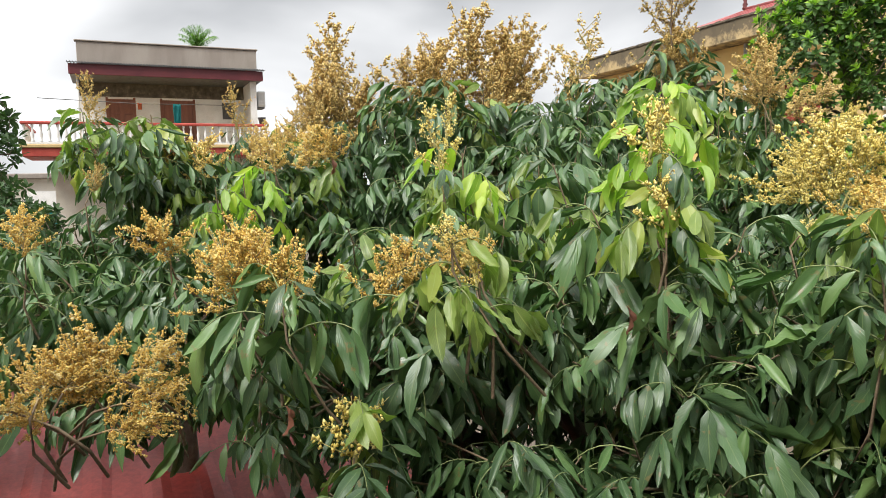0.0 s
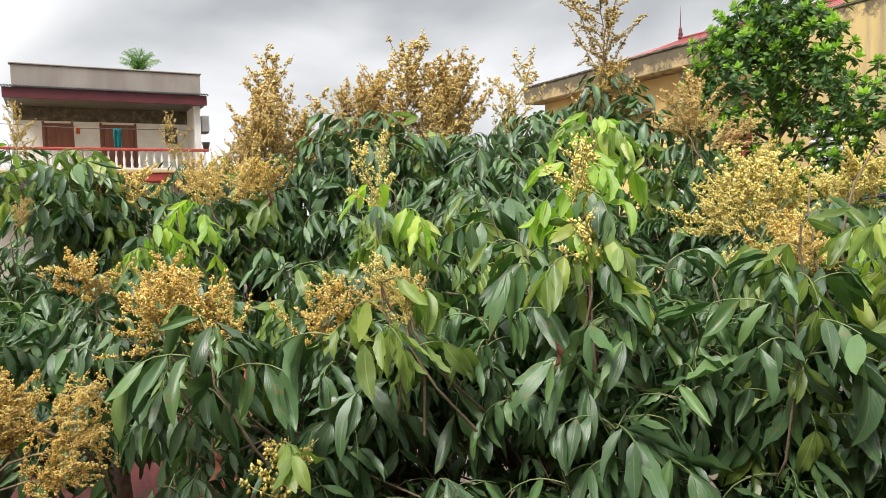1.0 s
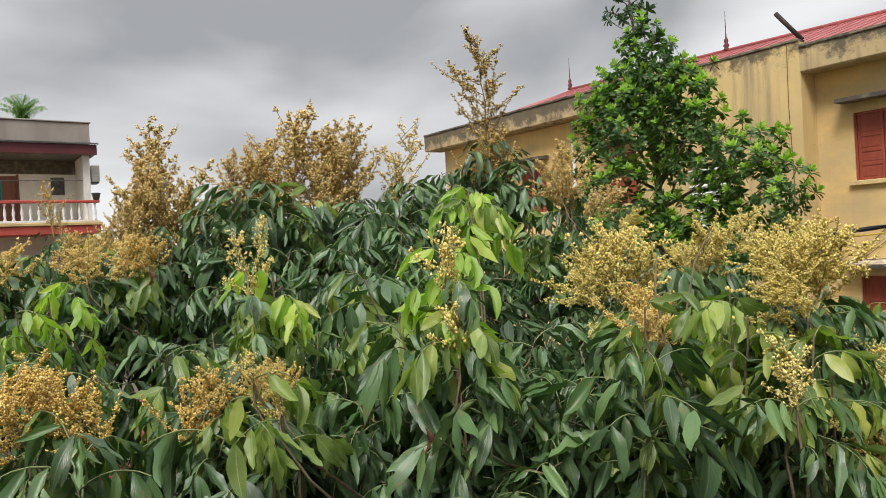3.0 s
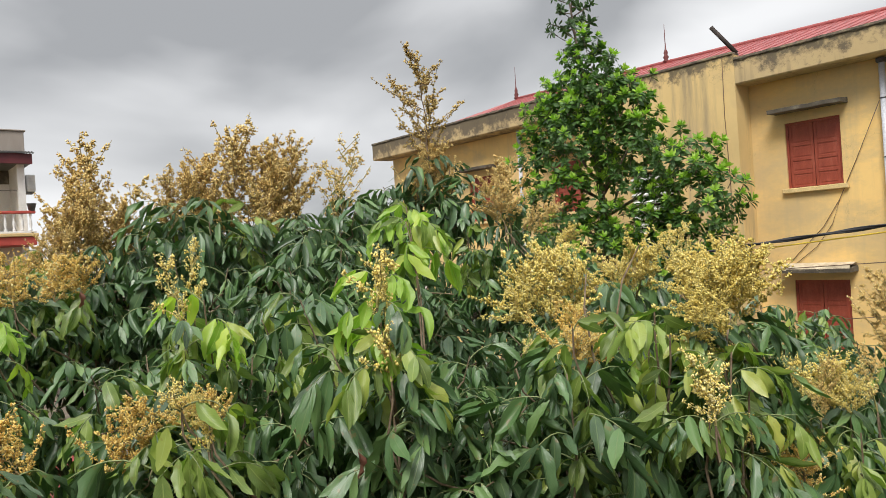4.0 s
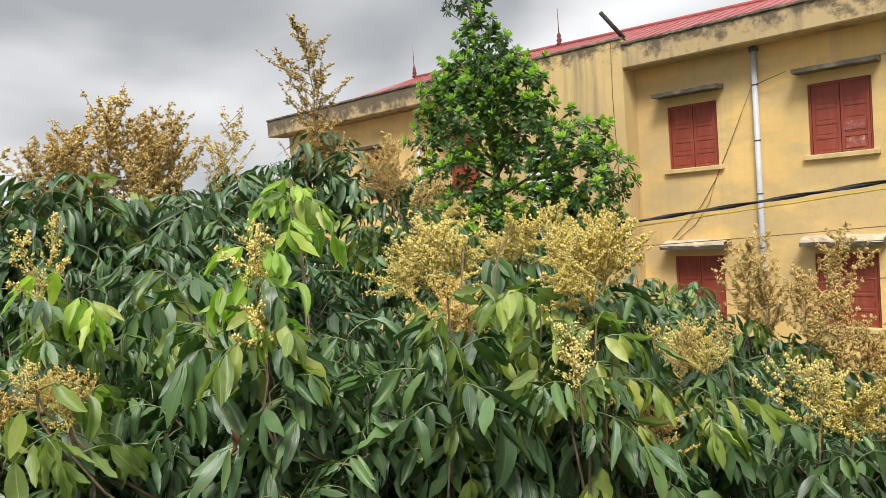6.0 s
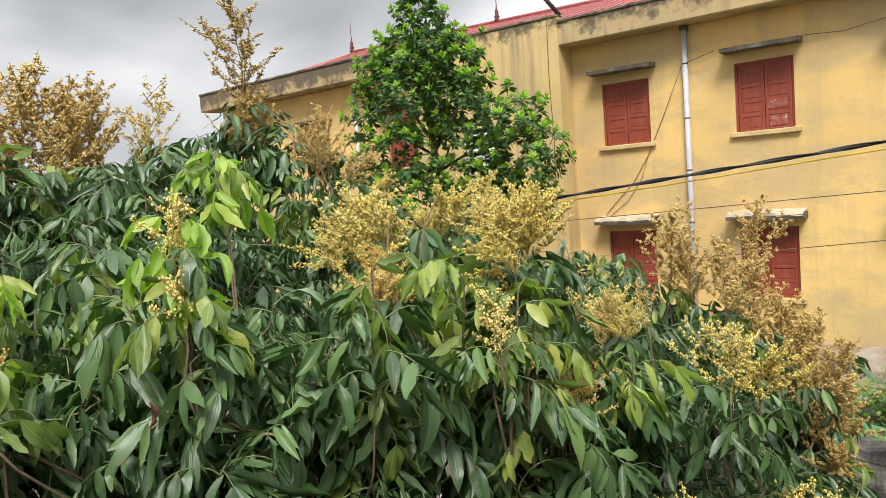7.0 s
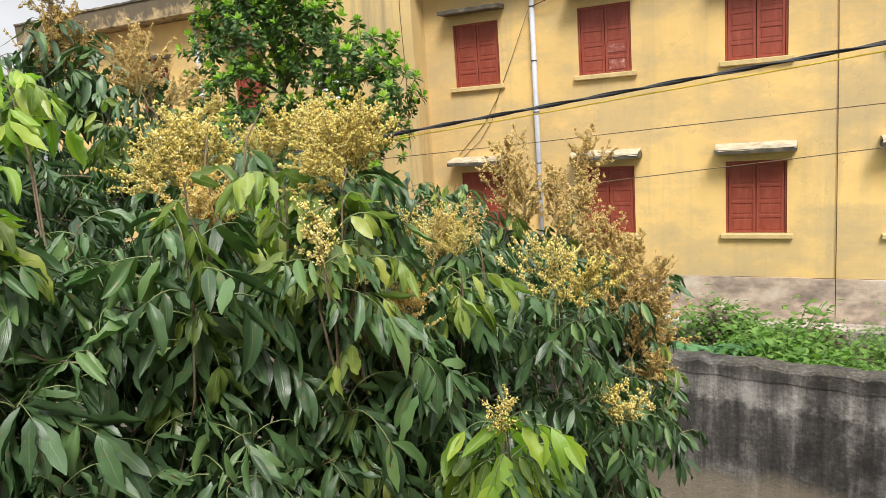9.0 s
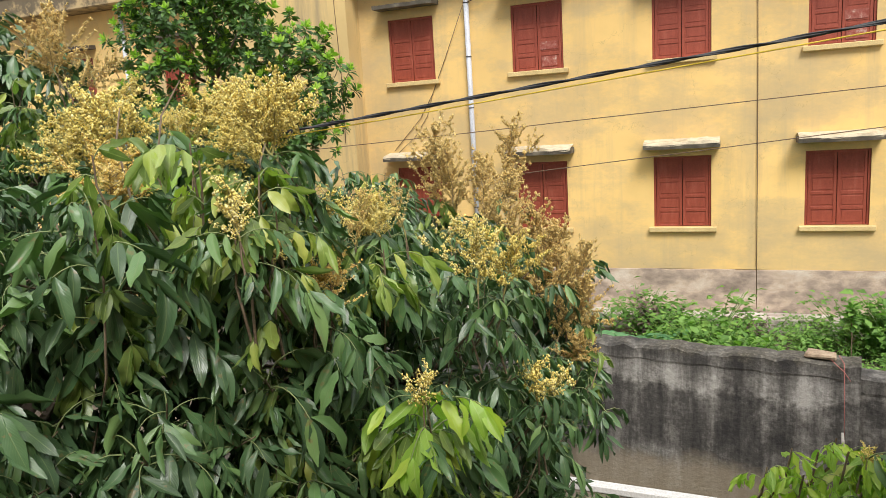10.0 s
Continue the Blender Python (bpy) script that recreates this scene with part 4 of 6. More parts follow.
def panel_door(y0, y1, z0, z1, name):
    d = part(name, boxed(BX - 0.12, BX - 0.05, y0 + 0.004, y1 - 0.004, z0, z1), M_DOOR, house, "brown varnished panelled " + name)
    ym = (y0 + y1) / 2
    for a, c in ((y0, ym), (ym, y1)):
        for f0, f1 in ((0.06, 0.42), (0.5, 0.94)):
            part("panel", boxed(BX - 0.052, BX - 0.03, a + 0.1, c - 0.06, z0 + (z1 - z0) * f0, z0 + (z1 - z0) * f1, 0.01), M_DOOR, d)
    for a in ((y0 - 0.06, y0 + 0.03), (y1 - 0.03, y1 + 0.06)):
        part("frame", boxed(BX - 0.15, BX + 0.02, a[0], a[1], z0, z1 + 0.06), M_DOOR, d)
    return d


panel_door(*DOOR, FLOOR2, 8.04, "door")
panel_door(*WIN, 7.0, 8.04, "window")
part("small_window", boxed(BX - 0.15, BX - 0.1, 4.5, 5.0, 7.3, 8.0), M_GRILLE, house)
for cy in (-0.88,):
    part("column", tube(bmesh.new(), [(HX + 0.1, cy, 6.0), (HX + 0.1, cy, 8.66)], 0.035, 8), M_AC, house)
part("corner_post", boxed(HX - 0.2, HX + 0.03, 5.38, 5.62, 0, 8.66), M_WHITE_PAINT, house)
# balcony
BAL_X, BY0, BY1 = HX + 1.5, -2.70, 5.62
part("balcony_slab", boxed(BX, BAL_X, BY0, BY1, 5.60, 5.90, 0.02), M_RED_TRIM, house, "balcony edge painted red")
part("balcony_moulding", boxed(BX, BAL_X + 0.06, BY0 - 0.06, BY1 + 0.06, 5.905, 6.02, 0.02), M_YELLOW_TRIM, house)
part("balcony_rail", boxed(BAL_X - 0.14, BAL_X + 0.02, BY0, BY1, 6.72, 6.82, 0.02), M_RED_TRIM, house, "red painted handrail")
part("balcony_rail", boxed(BX - 1.0, BAL_X - 0.145, BY0, BY0 + 0.14, 6.72, 6.82, 0.02), M_RED_TRIM, house)
part("balcony_kerb", boxed(BAL_X - 0.15, BAL_X, BY0, BY1, 6.025, 6.10, 0.01), M_WHITE_PAINT, house)
profile = [(0.055, 0), (0.055, 0.05), (0.03, 0.09), (0.05, 0.2), (0.055, 0.28), (0.03, 0.42), (0.026, 0.5), (0.045, 0.55), (0.045, 0.615)]
bal = part("baluster", lathe(bmesh.new(), profile, (0, 0, 0), 10), M_WHITE_PAINT, house)
bal_me = bal.data
spots = [(BAL_X - 0.07, BY0 + 0.1 + 0.26 * k) for k in range(32)] + [(BAL_X - 0.45 - 0.3 * k, BY0 + 0.07) for k in range(7)]
for k, (x, y) in enumerate(spots):
    o = bal if k == 0 else new("baluster", bal_me)
    o.parent, o.location = house, (x, y, 6.102)
part("lower_wall", boxed(HX - 9, HX + 0.05, -1.85, 5.38, 0, 5.595), M_LOWER_WALL, house, "plain cream ground-floor wall")
# things on the house
ac = thing("air_conditioner", "white outdoor air-conditioning unit on the house's side wall", "air conditioner")
part("casing", boxed(HX - 0.75, HX - 0.05, 5.68, 5.98, 7.66, 8.30, 0.03), M_AC, ac)
for k in range(9):
    part("grille_bar", boxed(HX - 0.05, HX - 0.03, 5.71, 5.95, 7.74 + k * 0.06, 7.765 + k * 0.06), M_AC, ac)
part("wall_bracket", boxed(HX - 0.7, HX - 0.1, 5.602, 5.95, 7.61, 7.655), M_GRILLE, ac)
line = thing("clothes_line", "clothes line strung under the balcony eaves", "clothes line")
part("line", tube(bmesh.new(), [(HX + 0.6, -2.2, 7.72), (HX + 0.4, 1.2, 7.62), (HX + 0.3, 5.3, 7.66)], 0.014, 5), M_GRILLE, line)


def cloth(name, y, w, h, material, label):
    t2 = thing(name, label, "clothing")
    b2 = bmesh.new()
    g = [[b2.verts.new((HX + 0.42 + 0.05 * math.sin(i * 1.7 + j * 0.4), y + (i / 6 - 0.5) * w * (1 - 0.25 * abs(j / 8 - 0.2)), 7.64 - h * j / 8)) for i in range(7)] for j in range(9)]
    for j in range(8):
        for i in range(6):
            b2.faces.new((g[j][i], g[j][i + 1], g[j + 1][i + 1], g[j + 1][i])).smooth = True
    bmesh.ops.solidify(b2, geom=list(b2.faces), thickness=0.02)
    part("cloth", b2, material, t2)


cloth("shirt", 2.50, 0.30, 0.85, M_TEAL, "teal shirt hanging on the balcony line")
cloth("towel", 1.18, 0.16, 0.24, M_ORANGE, "small orange cloth hanging on the balcony line")
pot = thing("rail_pots", "dark plant pots standing on the balcony's corner", "pot")
part("pot", lathe(bmesh.new(), [(0.10, 0), (0.15, 0.22), (0.17, 0.24), (0.15, 0.26)], (BAL_X - 0.07, BY1 - 0.1, 6.825), 12), M_GRILLE, pot)

# far left: a low house with a railed porch under the balcony's side
low = thing("far_house", "small pale far house beyond the balcony", "house", kind="structure")
part("wall", boxed(-52, -46, -7.5, -1.2, 0, 5.2), M_LOWER_WALL, low)
part("roof", boxed(-52.3, -45.6, -7.8, -0.9, 5.205, 5.5, 0.05), M_PARAPET, low)
part("porch_rail", boxed(-45.9, -45.8, -4.4, -1.2, 3.6, 4.5), M_WHITE_PAINT, low)
part("window", boxed(-46.0, -45.97, -3.4, -2.2, 2.4, 3.3), M_TEAL, low)

# ---- red sheet roof below the trees ----
shed = thing("sheet_roof", "faded red ribbed sheet-metal shed roof under the trees", "roof", kind="structure")
bm = bmesh.new()
rows = []
for i in range(121):
    y = -4.5 + 6.6 * i / 120
    h = 0.02 if i % 6 < 2 else 0.0
    rows.append([bm.verts.new((x, y, z + h + 0.012 * noise.noise((x, y, 0)))) for x, z in ((-3.05, 2.30), (-4.2, 2.42), (-6.0, 2.60), (-8.6, 2.84))])
for p, q in zip(rows, rows[1:]):
    for k in range(3):
        bm.faces.new((p[k], q[k], q[k + 1], p[k + 1])).smooth = False
bmesh.ops.solidify(bm, geom=list(bm.faces), thickness=0.01)
part("sheet", bm, M_RED_SHEET, shed)
for x, z in ((-3.3, 2.30), (-8.2, 2.76)):
    for y in (-4.2, -1.0, 1.9):
        part("post", boxed(x - 0.04, x + 0.04, y - 0.04, y + 0.04, YARD, z - 0.012), M_RUST, shed)


# ---- foliage ----
rng = random.Random(7)


def leaflet(shape, origin, along, normal, length, width, curl, fold, cols, segs, mat=0, wave=0.0):
    """One blade: widest before its middle, drawn out to a point, folded at the midrib, bending along its length, with a rippled edge."""
    o, x, n = Vector(origin), Vector(along).normalized(), Vector(normal)
    n = (n - x * n.dot(x)).normalized()
    y = n.cross(x)
    verts, uvs, faces = [], [], []
    ph = rng.random() * 6.28
    pos, ang = o.copy(), 0.0
    spin, cup, sway = rng.uniform(-0.9, 0.9), rng.uniform(-0.2, 0.5), rng.uniform(-0.35, 0.35)
    for i in range(segs + 1):
        s = i / segs
        w = width * 0.5 * (math.sin(math.pi * s ** 0.86) ** 0.78 if 0 < s < 1 else 0.0) + 0.0012
        d = x * math.cos(ang) - n * math.sin(ang) + y * (sway * s)
        nn = n * math.cos(ang) + x * math.sin(ang)
        if i:
            pos = pos + d * (length / segs)
            ang += curl / segs * (0.4 + 1.2 * s)
        tw = spin * s
        yy, n2 = y * math.cos(tw) + nn * math.sin(tw), nn * math.cos(tw) - y * math.sin(tw)
        for k in range(cols + 1):
            u = 2 * k / cols - 1
            rip = wave * math.sin(s * 15 + ph + u * 1.2) * abs(u)
            verts.append(pos + yy * (u * w * (1 - 0.18 * fold)) + n2 * ((fold * abs(u) - cup * u * u * 0.5) * w + rip * w * 1.6))
            uvs.append(((u + 1) / 2, s))
    c = cols + 1
    for i in range(segs):
        for k in range(cols):
            faces.append((i * c + k, i * c + k + 1, (i + 1) * c + k + 1, (i + 1) * c + k))
    shape.add(verts, faces, uvs, mat)


def stalk(shape, pts, r0, r1, sides, mat):
    """A thin tapering stalk through some points."""
    verts, faces = [], []
    pts = [Vector(p) for p in pts]
    for i, p in enumerate(pts):
        d = (pts[min(i + 1, len(pts) - 1)] - pts[max(i - 1, 0)]).normalized()
        a = d.cross(Vector((0.3, 0.2, 0.93)) if abs(d.z) < 0.9 else Vector((1, 0, 0))).normalized()
        b2 = d.cross(a)
        r = r0 + (r1 - r0) * i / (len(pts) - 1)
        verts += [p + r * (math.cos(k * math.tau / sides) * a + math.sin(k * math.tau / sides) * b2) for k in range(sides)]
    for i in range(len(pts) - 1):
        for k in range(sides):
            faces.append((i * sides + k, i * sides + (k + 1) % sides, (i + 1) * sides + (k + 1) % sides, (i + 1) * sides + k))
    shape.add(verts, faces, None, mat)


def compound_leaf(pairs, size, cols, segs, droop=1.0, upright=0.0, slim=0.27):
    """A pinnate longan leaf along +x: a pale arching stalk from which paired blades hang like a curtain."""
    s = Shape()
    ln = size * (0.62 + 0.15 * pairs)
    pts, p, el = [], Vector((0, 0, 0)), radians(rng.uniform(18, 40) + upright)
    bow = rng.uniform(-0.10, 0.10)
    for i in range(7):
        pts.append(p.copy())
        p = p + Vector((math.cos(el), bow * i / 3 + 0.04 * rng.uniform(-1, 1), math.sin(el))) * (ln / 6)
        el -= radians(rng.uniform(9, 16)) * droop
    stalk(s, pts if cols > 2 else pts[::2], 0.0029, 0.0013, 4 if cols > 2 else 3, 1)
    for k in range(pairs):
        f = 0.32 + 0.66 * k / max(1, pairs - 1)
        i = min(5, int(f * 6))
        q = pts[i].lerp(pts[i + 1], f * 6 - i)
        fwd = (pts[i + 1] - pts[i]).normalized()
        for side in (-1, 1):
            if rng.random() < 0.07:
                continue
            hang = rng.uniform(0.45, 1.7) * droop
            d = fwd * rng.uniform(0.1, 0.75) + Vector((0, side, 0)) * rng.uniform(0.15, 0.85) + Vector((0, 0, -hang))
            nrm = Vector((0.55, side * rng.uniform(0.1, 1.2), 0.30)) + Vector([rng.uniform(-0.5, 0.5) for _ in range(3)])
            ll = size * rng.uniform(0.66, 1.08) * (1 - 0.22 * abs(f - 0.65))
            leaflet(s, q + Vector((0, side * 0.004, 0)), d, nrm, ll, ll * slim * rng.uniform(0.85, 1.2), rng.uniform(-0.8, 1.2) * droop, rng.uniform(0.0, 1.0), cols, segs, 0, rng.uniform(0.05, 0.28))
    if rng.random() < 0.5:
        leaflet(s, pts[-1], pts[-1] - pts[-2] - Vector((0, 0, 0.05)), (0.6, 0, 1), size * 0.85, size * 0.85 * slim, 0.5, 0.3, cols, segs, 0, 0.08)
    return s.done()


LEAVES = [compound_leaf(rng.choice((2, 3, 3, 4, 4)), rng.uniform(0.125, 0.20), 4, 7, rng.uniform(0.75, 1.4), 0.0, rng.uniform(0.22, 0.30)) for _ in range(30)]
LEAVES_LOW = [compound_leaf(rng.choice((3, 3, 4)), rng.uniform(0.125, 0.19), 2, 4, rng.uniform(0.75, 1.35), 0.0, rng.uniform(0.23, 0.31)) for _ in range(16)]
LEAVES_YOUNG = [compound_leaf(rng.choice((2, 3, 3, 4)), rng.uniform(0.15, 0.20), 4, 7, rng.uniform(1.0, 1.5), -6, 0.31) for _ in range(10)]
SINGLE = Shape()
leaflet(SINGLE, (0, 0, 0), (0.3, 0, -1), (1, 0, 0.2), 0.095, 0.036, 1.2, 0.7, 4, 7, 0, 0.25)
SINGLE.done()


def orient(p, azimuth, elev, scale, twist=0.0):
    return pose(*p, 0, 0, math.degrees(azimuth)) @ pose(0, 0, 0, 0, -math.degrees(elev), 0) @ pose(0, 0, 0, math.degrees(twist)) @ Matrix.Scale(scale, 4)


def shoot(tip, axis, kind, out, twigs, root=None, count=None, size=1.0):
    """A leafy shoot: a stem ending at tip and a whorl of compound leaves under it."""
    axis = Vector(axis).normalized()
    n = count or rng.randint(7, 9)
    tip = Vector(tip)
    if root is None:
        root = tip - axis * 0.3 - Vector((0, 0, 0.35))
    root = Vector(root)
    mid = root.lerp(tip, 0.55) + Vector((rng.uniform(-1, 1), rng.uniform(-1, 1), -0.6)) * 0.05
    twigs.append((root, mid, tip - axis * 0.1, tip))
    az = rng.random() * 6.28
    for i in range(n):
        back = 0.02 + 0.30 * (i / n) ** 1.2
        p = tip - axis * back
        az += 2.4 + rng.uniform(-0.35, 0.35)
        el = radians(rng.uniform(-16, 36) - 28 * i / n)
        a = az
        out.append((kind, orient(p, a, el, size * rng.uniform(0.82, 1.15), rng.uniform(-0.35, 0.35))))


def panicle(height, spread, spikes, dens, bud, bare=0.08, rise=50.0):
    """An erect flower head: a straight axis with ascending side spikes, each set along its length with small tufts of buds."""
    s = Shape()
    lean = Vector((rng.uniform(-0.14, 0.14), rng.uniform(-0.14, 0.14), 1)).normalized()
    axis = [lean * (height * i / 6) + Vector((rng.uniform(-1, 1), rng.uniform(-1, 1), 0)) * 0.006 * i for i in range(7)]
    stalk(s, axis, 0.0058, 0.0018, 5, 1)
    tet = ((0, 1, 2), (0, 2, 3), (0, 3, 1), (1, 3, 2))
    corners = ((0, 0, 1), (0.94, 0, -0.33), (-0.47, 0.82, -0.33), (-0.47, -0.82, -0.33))

    def tuft(c, n, r):
        """A few tiny buds about one place."""
        for _ in range(n):
            p = c + Vector((rng.gauss(0, 1), rng.gauss(0, 1), rng.gauss(0, 1))) * r
            q = bud * rng.uniform(0.6, 1.5)
            s.add([p + Vector((x + rng.uniform(-0.4, 0.4), y + rng.uniform(-0.4, 0.4), z + rng.uniform(-0.4, 0.4))) * q for x, y, z in corners], tet, None, 0)

    def spike(root, d, ln, r0, depth):
        pts, p, dd = [], root.copy(), d.copy()
        n = 4
        for i in range(n + 1):
            pts.append(p.copy())
            p = p + dd * (ln / n)
            dd = (dd + Vector((rng.uniform(-0.12, 0.12), rng.uniform(-0.12, 0.12), 0.09))).normalized()
        stalk(s, pts, r0, 0.0010, 3 if depth else 4, 1)
        step = 0.020
        m = max(2, int(ln * 0.86 / step))
        for k in range(m):
            f = 0.14 + 0.86 * (k + rng.random() * 0.7) / m
            i = min(n - 1, int(f * n))
            c = pts[i].lerp(pts[i + 1], f * n - i)
            taper = 1.15 - 0.65 * f
            out = Vector((rng.gauss(0, 1), rng.gauss(0, 1), rng.gauss(0.2, 0.8))).normalized()
            if not depth and ln > 0.07 and rng.random() < 0.55 * (1.1 - f):
                spike(c, (dd * 0.55 + out).normalized(), ln * rng.uniform(0.16, 0.34) * taper, 0.0013, 1)
            tuft(c + out * 0.011 * taper, max(2, int(dens * rng.uniform(0.3, 1.6) * taper)), 0.0082 * taper)

    az = rng.random() * 6.28
    for k in range(spikes):
        f = bare + (0.95 - bare) * k / spikes
        i = min(5, int(f * 6))
        root = axis[i].lerp(axis[i + 1], f * 6 - i)
        az += 2.4 + rng.uniform(-0.5, 0.5)
        el = radians(rise + rng.uniform(-14, 14) + 10 * f)
        ln = spread * (1.2 - 0.9 * f) * rng.choice((0.55, 0.8, 1.0, 1.2)) + 0.025
        spike(root, Vector((math.cos(az) * math.cos(el), math.sin(az) * math.cos(el), math.sin(el))), ln, 0.0028, 0)
    spike(axis[4], (axis[6] - axis[4]).normalized(), height * 0.42, 0.002, 0)
    return s.done()


FLOWERS = {
    "gold": [panicle(0.30, 0.28, 18, 12, 0.0058, 0.05, 30) for _ in range(5)],
    "brown": [panicle(0.46, 0.27, 22, 12, 0.0060, 0.06, 42) for _ in range(6)],
    "yellow": [panicle(0.35, 0.29, 18, 11, 0.0058, 0.16, 34) for _ in range(5)],
    "sparse": [panicle(0.42, 0.18, 11, 8, 0.0054, 0.15, 42) for _ in range(3)],
    "slender": [panicle(0.40, 0.16, 10, 8, 0.0054, 0.15, 44) for _ in range(2)],
    "tall": [panicle(0.80, 0.48, 20, 8, 0.0074, 0.10, 36) for _ in range(2)],
    "small": [panicle(0.16, 0.11, 8, 10, 0.0054, 0.05, 35) for _ in range(3)],
}
FLOWER_MATS = {"gold": (M_GOLD, M_STALK), "brown": (M_BROWN, M_STALK), "yellow": (M_YELLOW, M_STALK_GREEN), "sparse": (M_BROWN, M_STALK_GREEN), "slender": (M_YELLOW, M_STALK_GREEN), "tall": (M_DRIED, M_TWIG), "small": (M_YELLOW, M_STALK_GREEN)}
FLOWER_ME = {k: [mesh_of("flower_panicle", [(s, Matrix())], FLOWER_MATS[k]) for s in v] for k, v in FLOWERS.items()}
FLOWER_LABEL = {"gold": "golden flower panicle", "brown": "drying tan flower panicle", "yellow": "fresh yellow flower panicle", "sparse": "thin open flower panicle", "slender": "slender yellow-green flower panicle", "tall": "tall bare-stemmed tan panicle", "small": "small yellow flower tuft"}
LEAF_ME = [mesh_of("leaf", [(s, Matrix())], (M_LEAF, M_RACHIS)) for s in LEAVES]
YOUNG_ME = [mesh_of("young_leaf", [(s, Matrix())], (M_YOUNG, M_RACHIS)) for s in LEAVES_YOUNG]
LIME_ME = [mesh_of("young_leaf", [(s, Matrix())], (M_LIME, M_RACHIS)) for s in LEAVES_YOUNG]
DEAD_ME = mesh_of("withered_leaf", [(SINGLE, Matrix())], (M_DEAD,))

TERRACE = Vector((-0.2, 0.8, 4.2))  # the near side of the grove, from which the closest leaves are counted


def longan_tree(label, foot, crown_base, boughs, flowers, young, lime=(), dead=(), near=300, lime_size=0.95, sprays=()):
    """A longan tree: trunk, limbs to each bough, shoots over every bough's dome, flower heads, new growth.
    boughs: x, y, top z, radius; flowers: style, x, y, z of its foot, scale, lean; young and lime: x, y, z, leaves;
    sprays: a shoot's kind, foot and tip, its leaves, their size and the first one's azimuth."""
    tree = thing("longan_tree", label, "tree", "longan trees")
    foot, base = Vector(foot), Vector(crown_base)
    trunk_pts = [foot, foot.lerp(base, 0.35) + Vector((0.05, -0.04, 0)), foot.lerp(base, 0.7) + Vector((-0.04, 0.05, 0)), base]
    part("trunk", tube(bmesh.new(), [foot - Vector((0, 0, 0.05))] + trunk_pts, [0.19, 0.15, 0.125, 0.11, 0.09], 12), M_BARK, tree)
    leaves, twigs = [], []
    for bx, by, bz, br in boughs:
        c = Vector((bx, by, bz - br * 0.75))
        pts = [base, base.lerp(c, 0.35) + Vector((rng.uniform(-0.1, 0.1), rng.uniform(-0.1, 0.1), -0.05)), base.lerp(c, 0.75) + Vector((rng.uniform(-0.08, 0.08), rng.uniform(-0.08, 0.08), -0.03)), c]
        part("limb", tube(bmesh.new(), pts, [0.06, 0.042, 0.026, 0.014], 7), M_BARK, tree)
        n = int(7 + 16 * br * br / 0.25 * 0.80)
        for k in range(n):
            f = (k + 0.5) / n
            ct = 1 - 1.35 * f
            st = math.sqrt(max(0, 1 - ct * ct))
            a = k * 2.39996 + rng.uniform(-0.3, 0.3) + bx * 7
            nrm = Vector((st * math.cos(a), st * math.sin(a), ct))
            lump = noise.noise((bx + nrm.x * 1.3, by + nrm.y * 1.3, bz * 2 + nrm.z * 1.3))
            rr = br * rng.uniform(0.62, 1.14) * (1 + 0.45 * lump)
            if lump < -0.22 and rng.random() < 0.6:
                continue
            tip = c + Vector((nrm.x * rr, nrm.y * rr, nrm.z * rr * 0.75))
            ax = (nrm + Vector((0, 0, 0.55))).normalized()
            shoot(tip, ax, "young" if rng.random() < (0.09 if ct > 0.55 else 0.01) else "leaf", leaves, twigs, c.lerp(tip, 0.15), None, rng.uniform(0.8, 1.2))
    for x, y, z, n in young:
        shoot((x, y, z), (0.1, -0.1, 1), "young", leaves, twigs, (x - 0.15, y + 0.2, z - 0.5), n)
    for x, y, z, n in lime:
        shoot((x, y, z), (0.15, -0.1, 1), "lime", leaves, twigs, (x - 0.15, y + 0.2, z - 0.45), n, lime_size)
    for kind, a, b, count, size, turn in sprays:
        a, b = Vector(a), Vector(b)
        up = (b - a).normalized()
        deep = (base - b).normalized() * 0.22
        low = b.lerp(a, 0.6)
        twigs.append((low + deep * 1.6 - Vector((0, 0, 0.12)), low + deep * 0.5, b.lerp(a, 0.3) + Vector((0.012, -0.008, 0)), b))
        for k in range(count):
            f = k / max(1, count - 1)
            az = turn + 137.5 * k + rng.uniform(-15, 15)
            leaves.append((kind, orient(b - up * (0.02 + 0.034 * k), radians(az), radians(26 - 32 * f), size * (0.88 + 0.28 * f), rng.uniform(-0.25, 0.25))))
    for style, x, y, z, sc, lx, ly in flowers:
        o = new("flower_panicle", rng.choice(FLOWER_ME[style]))
        o.parent = tree
        o.matrix_basis = pose(x, y, z, -ly, lx, rng.uniform(0, 360)) @ Matrix.Scale(sc, 4)
        q = o.matrix_basis @ Vector((0, 0, 0.0))
        up = (o.matrix_basis.to_3x3() @ Vector((0, 0, 1))).normalized()
        bend = 0.08 * (1 - up.z)
        inward = (Vector((base.x, base.y, q.z - 0.5)) - q).normalized()
        twigs.append((q - up * 0.18 + inward * 0.3 + Vector((rng.uniform(-0.05, 0.05), rng.uniform(-0.05, 0.05), -0.10 - bend)), q - up * 0.15 + inward * 0.1 + Vector((0, 0, -0.02 - bend * 0.5)), q - up * 0.06, q))
        tagged(o, FLOWER_LABEL[style])
        if style != "tall" and abs(lx) < 30 and abs(ly) < 30:
            shoot(q + Vector((0, 0, 0.03)), (0, 0, 1), "leaf" if rng.random() < 0.75 else "young", leaves, twigs, q - Vector((0.02, -0.05, 0.4)), 6 if sc > 0.5 and style != "small" else 4, 0.9)
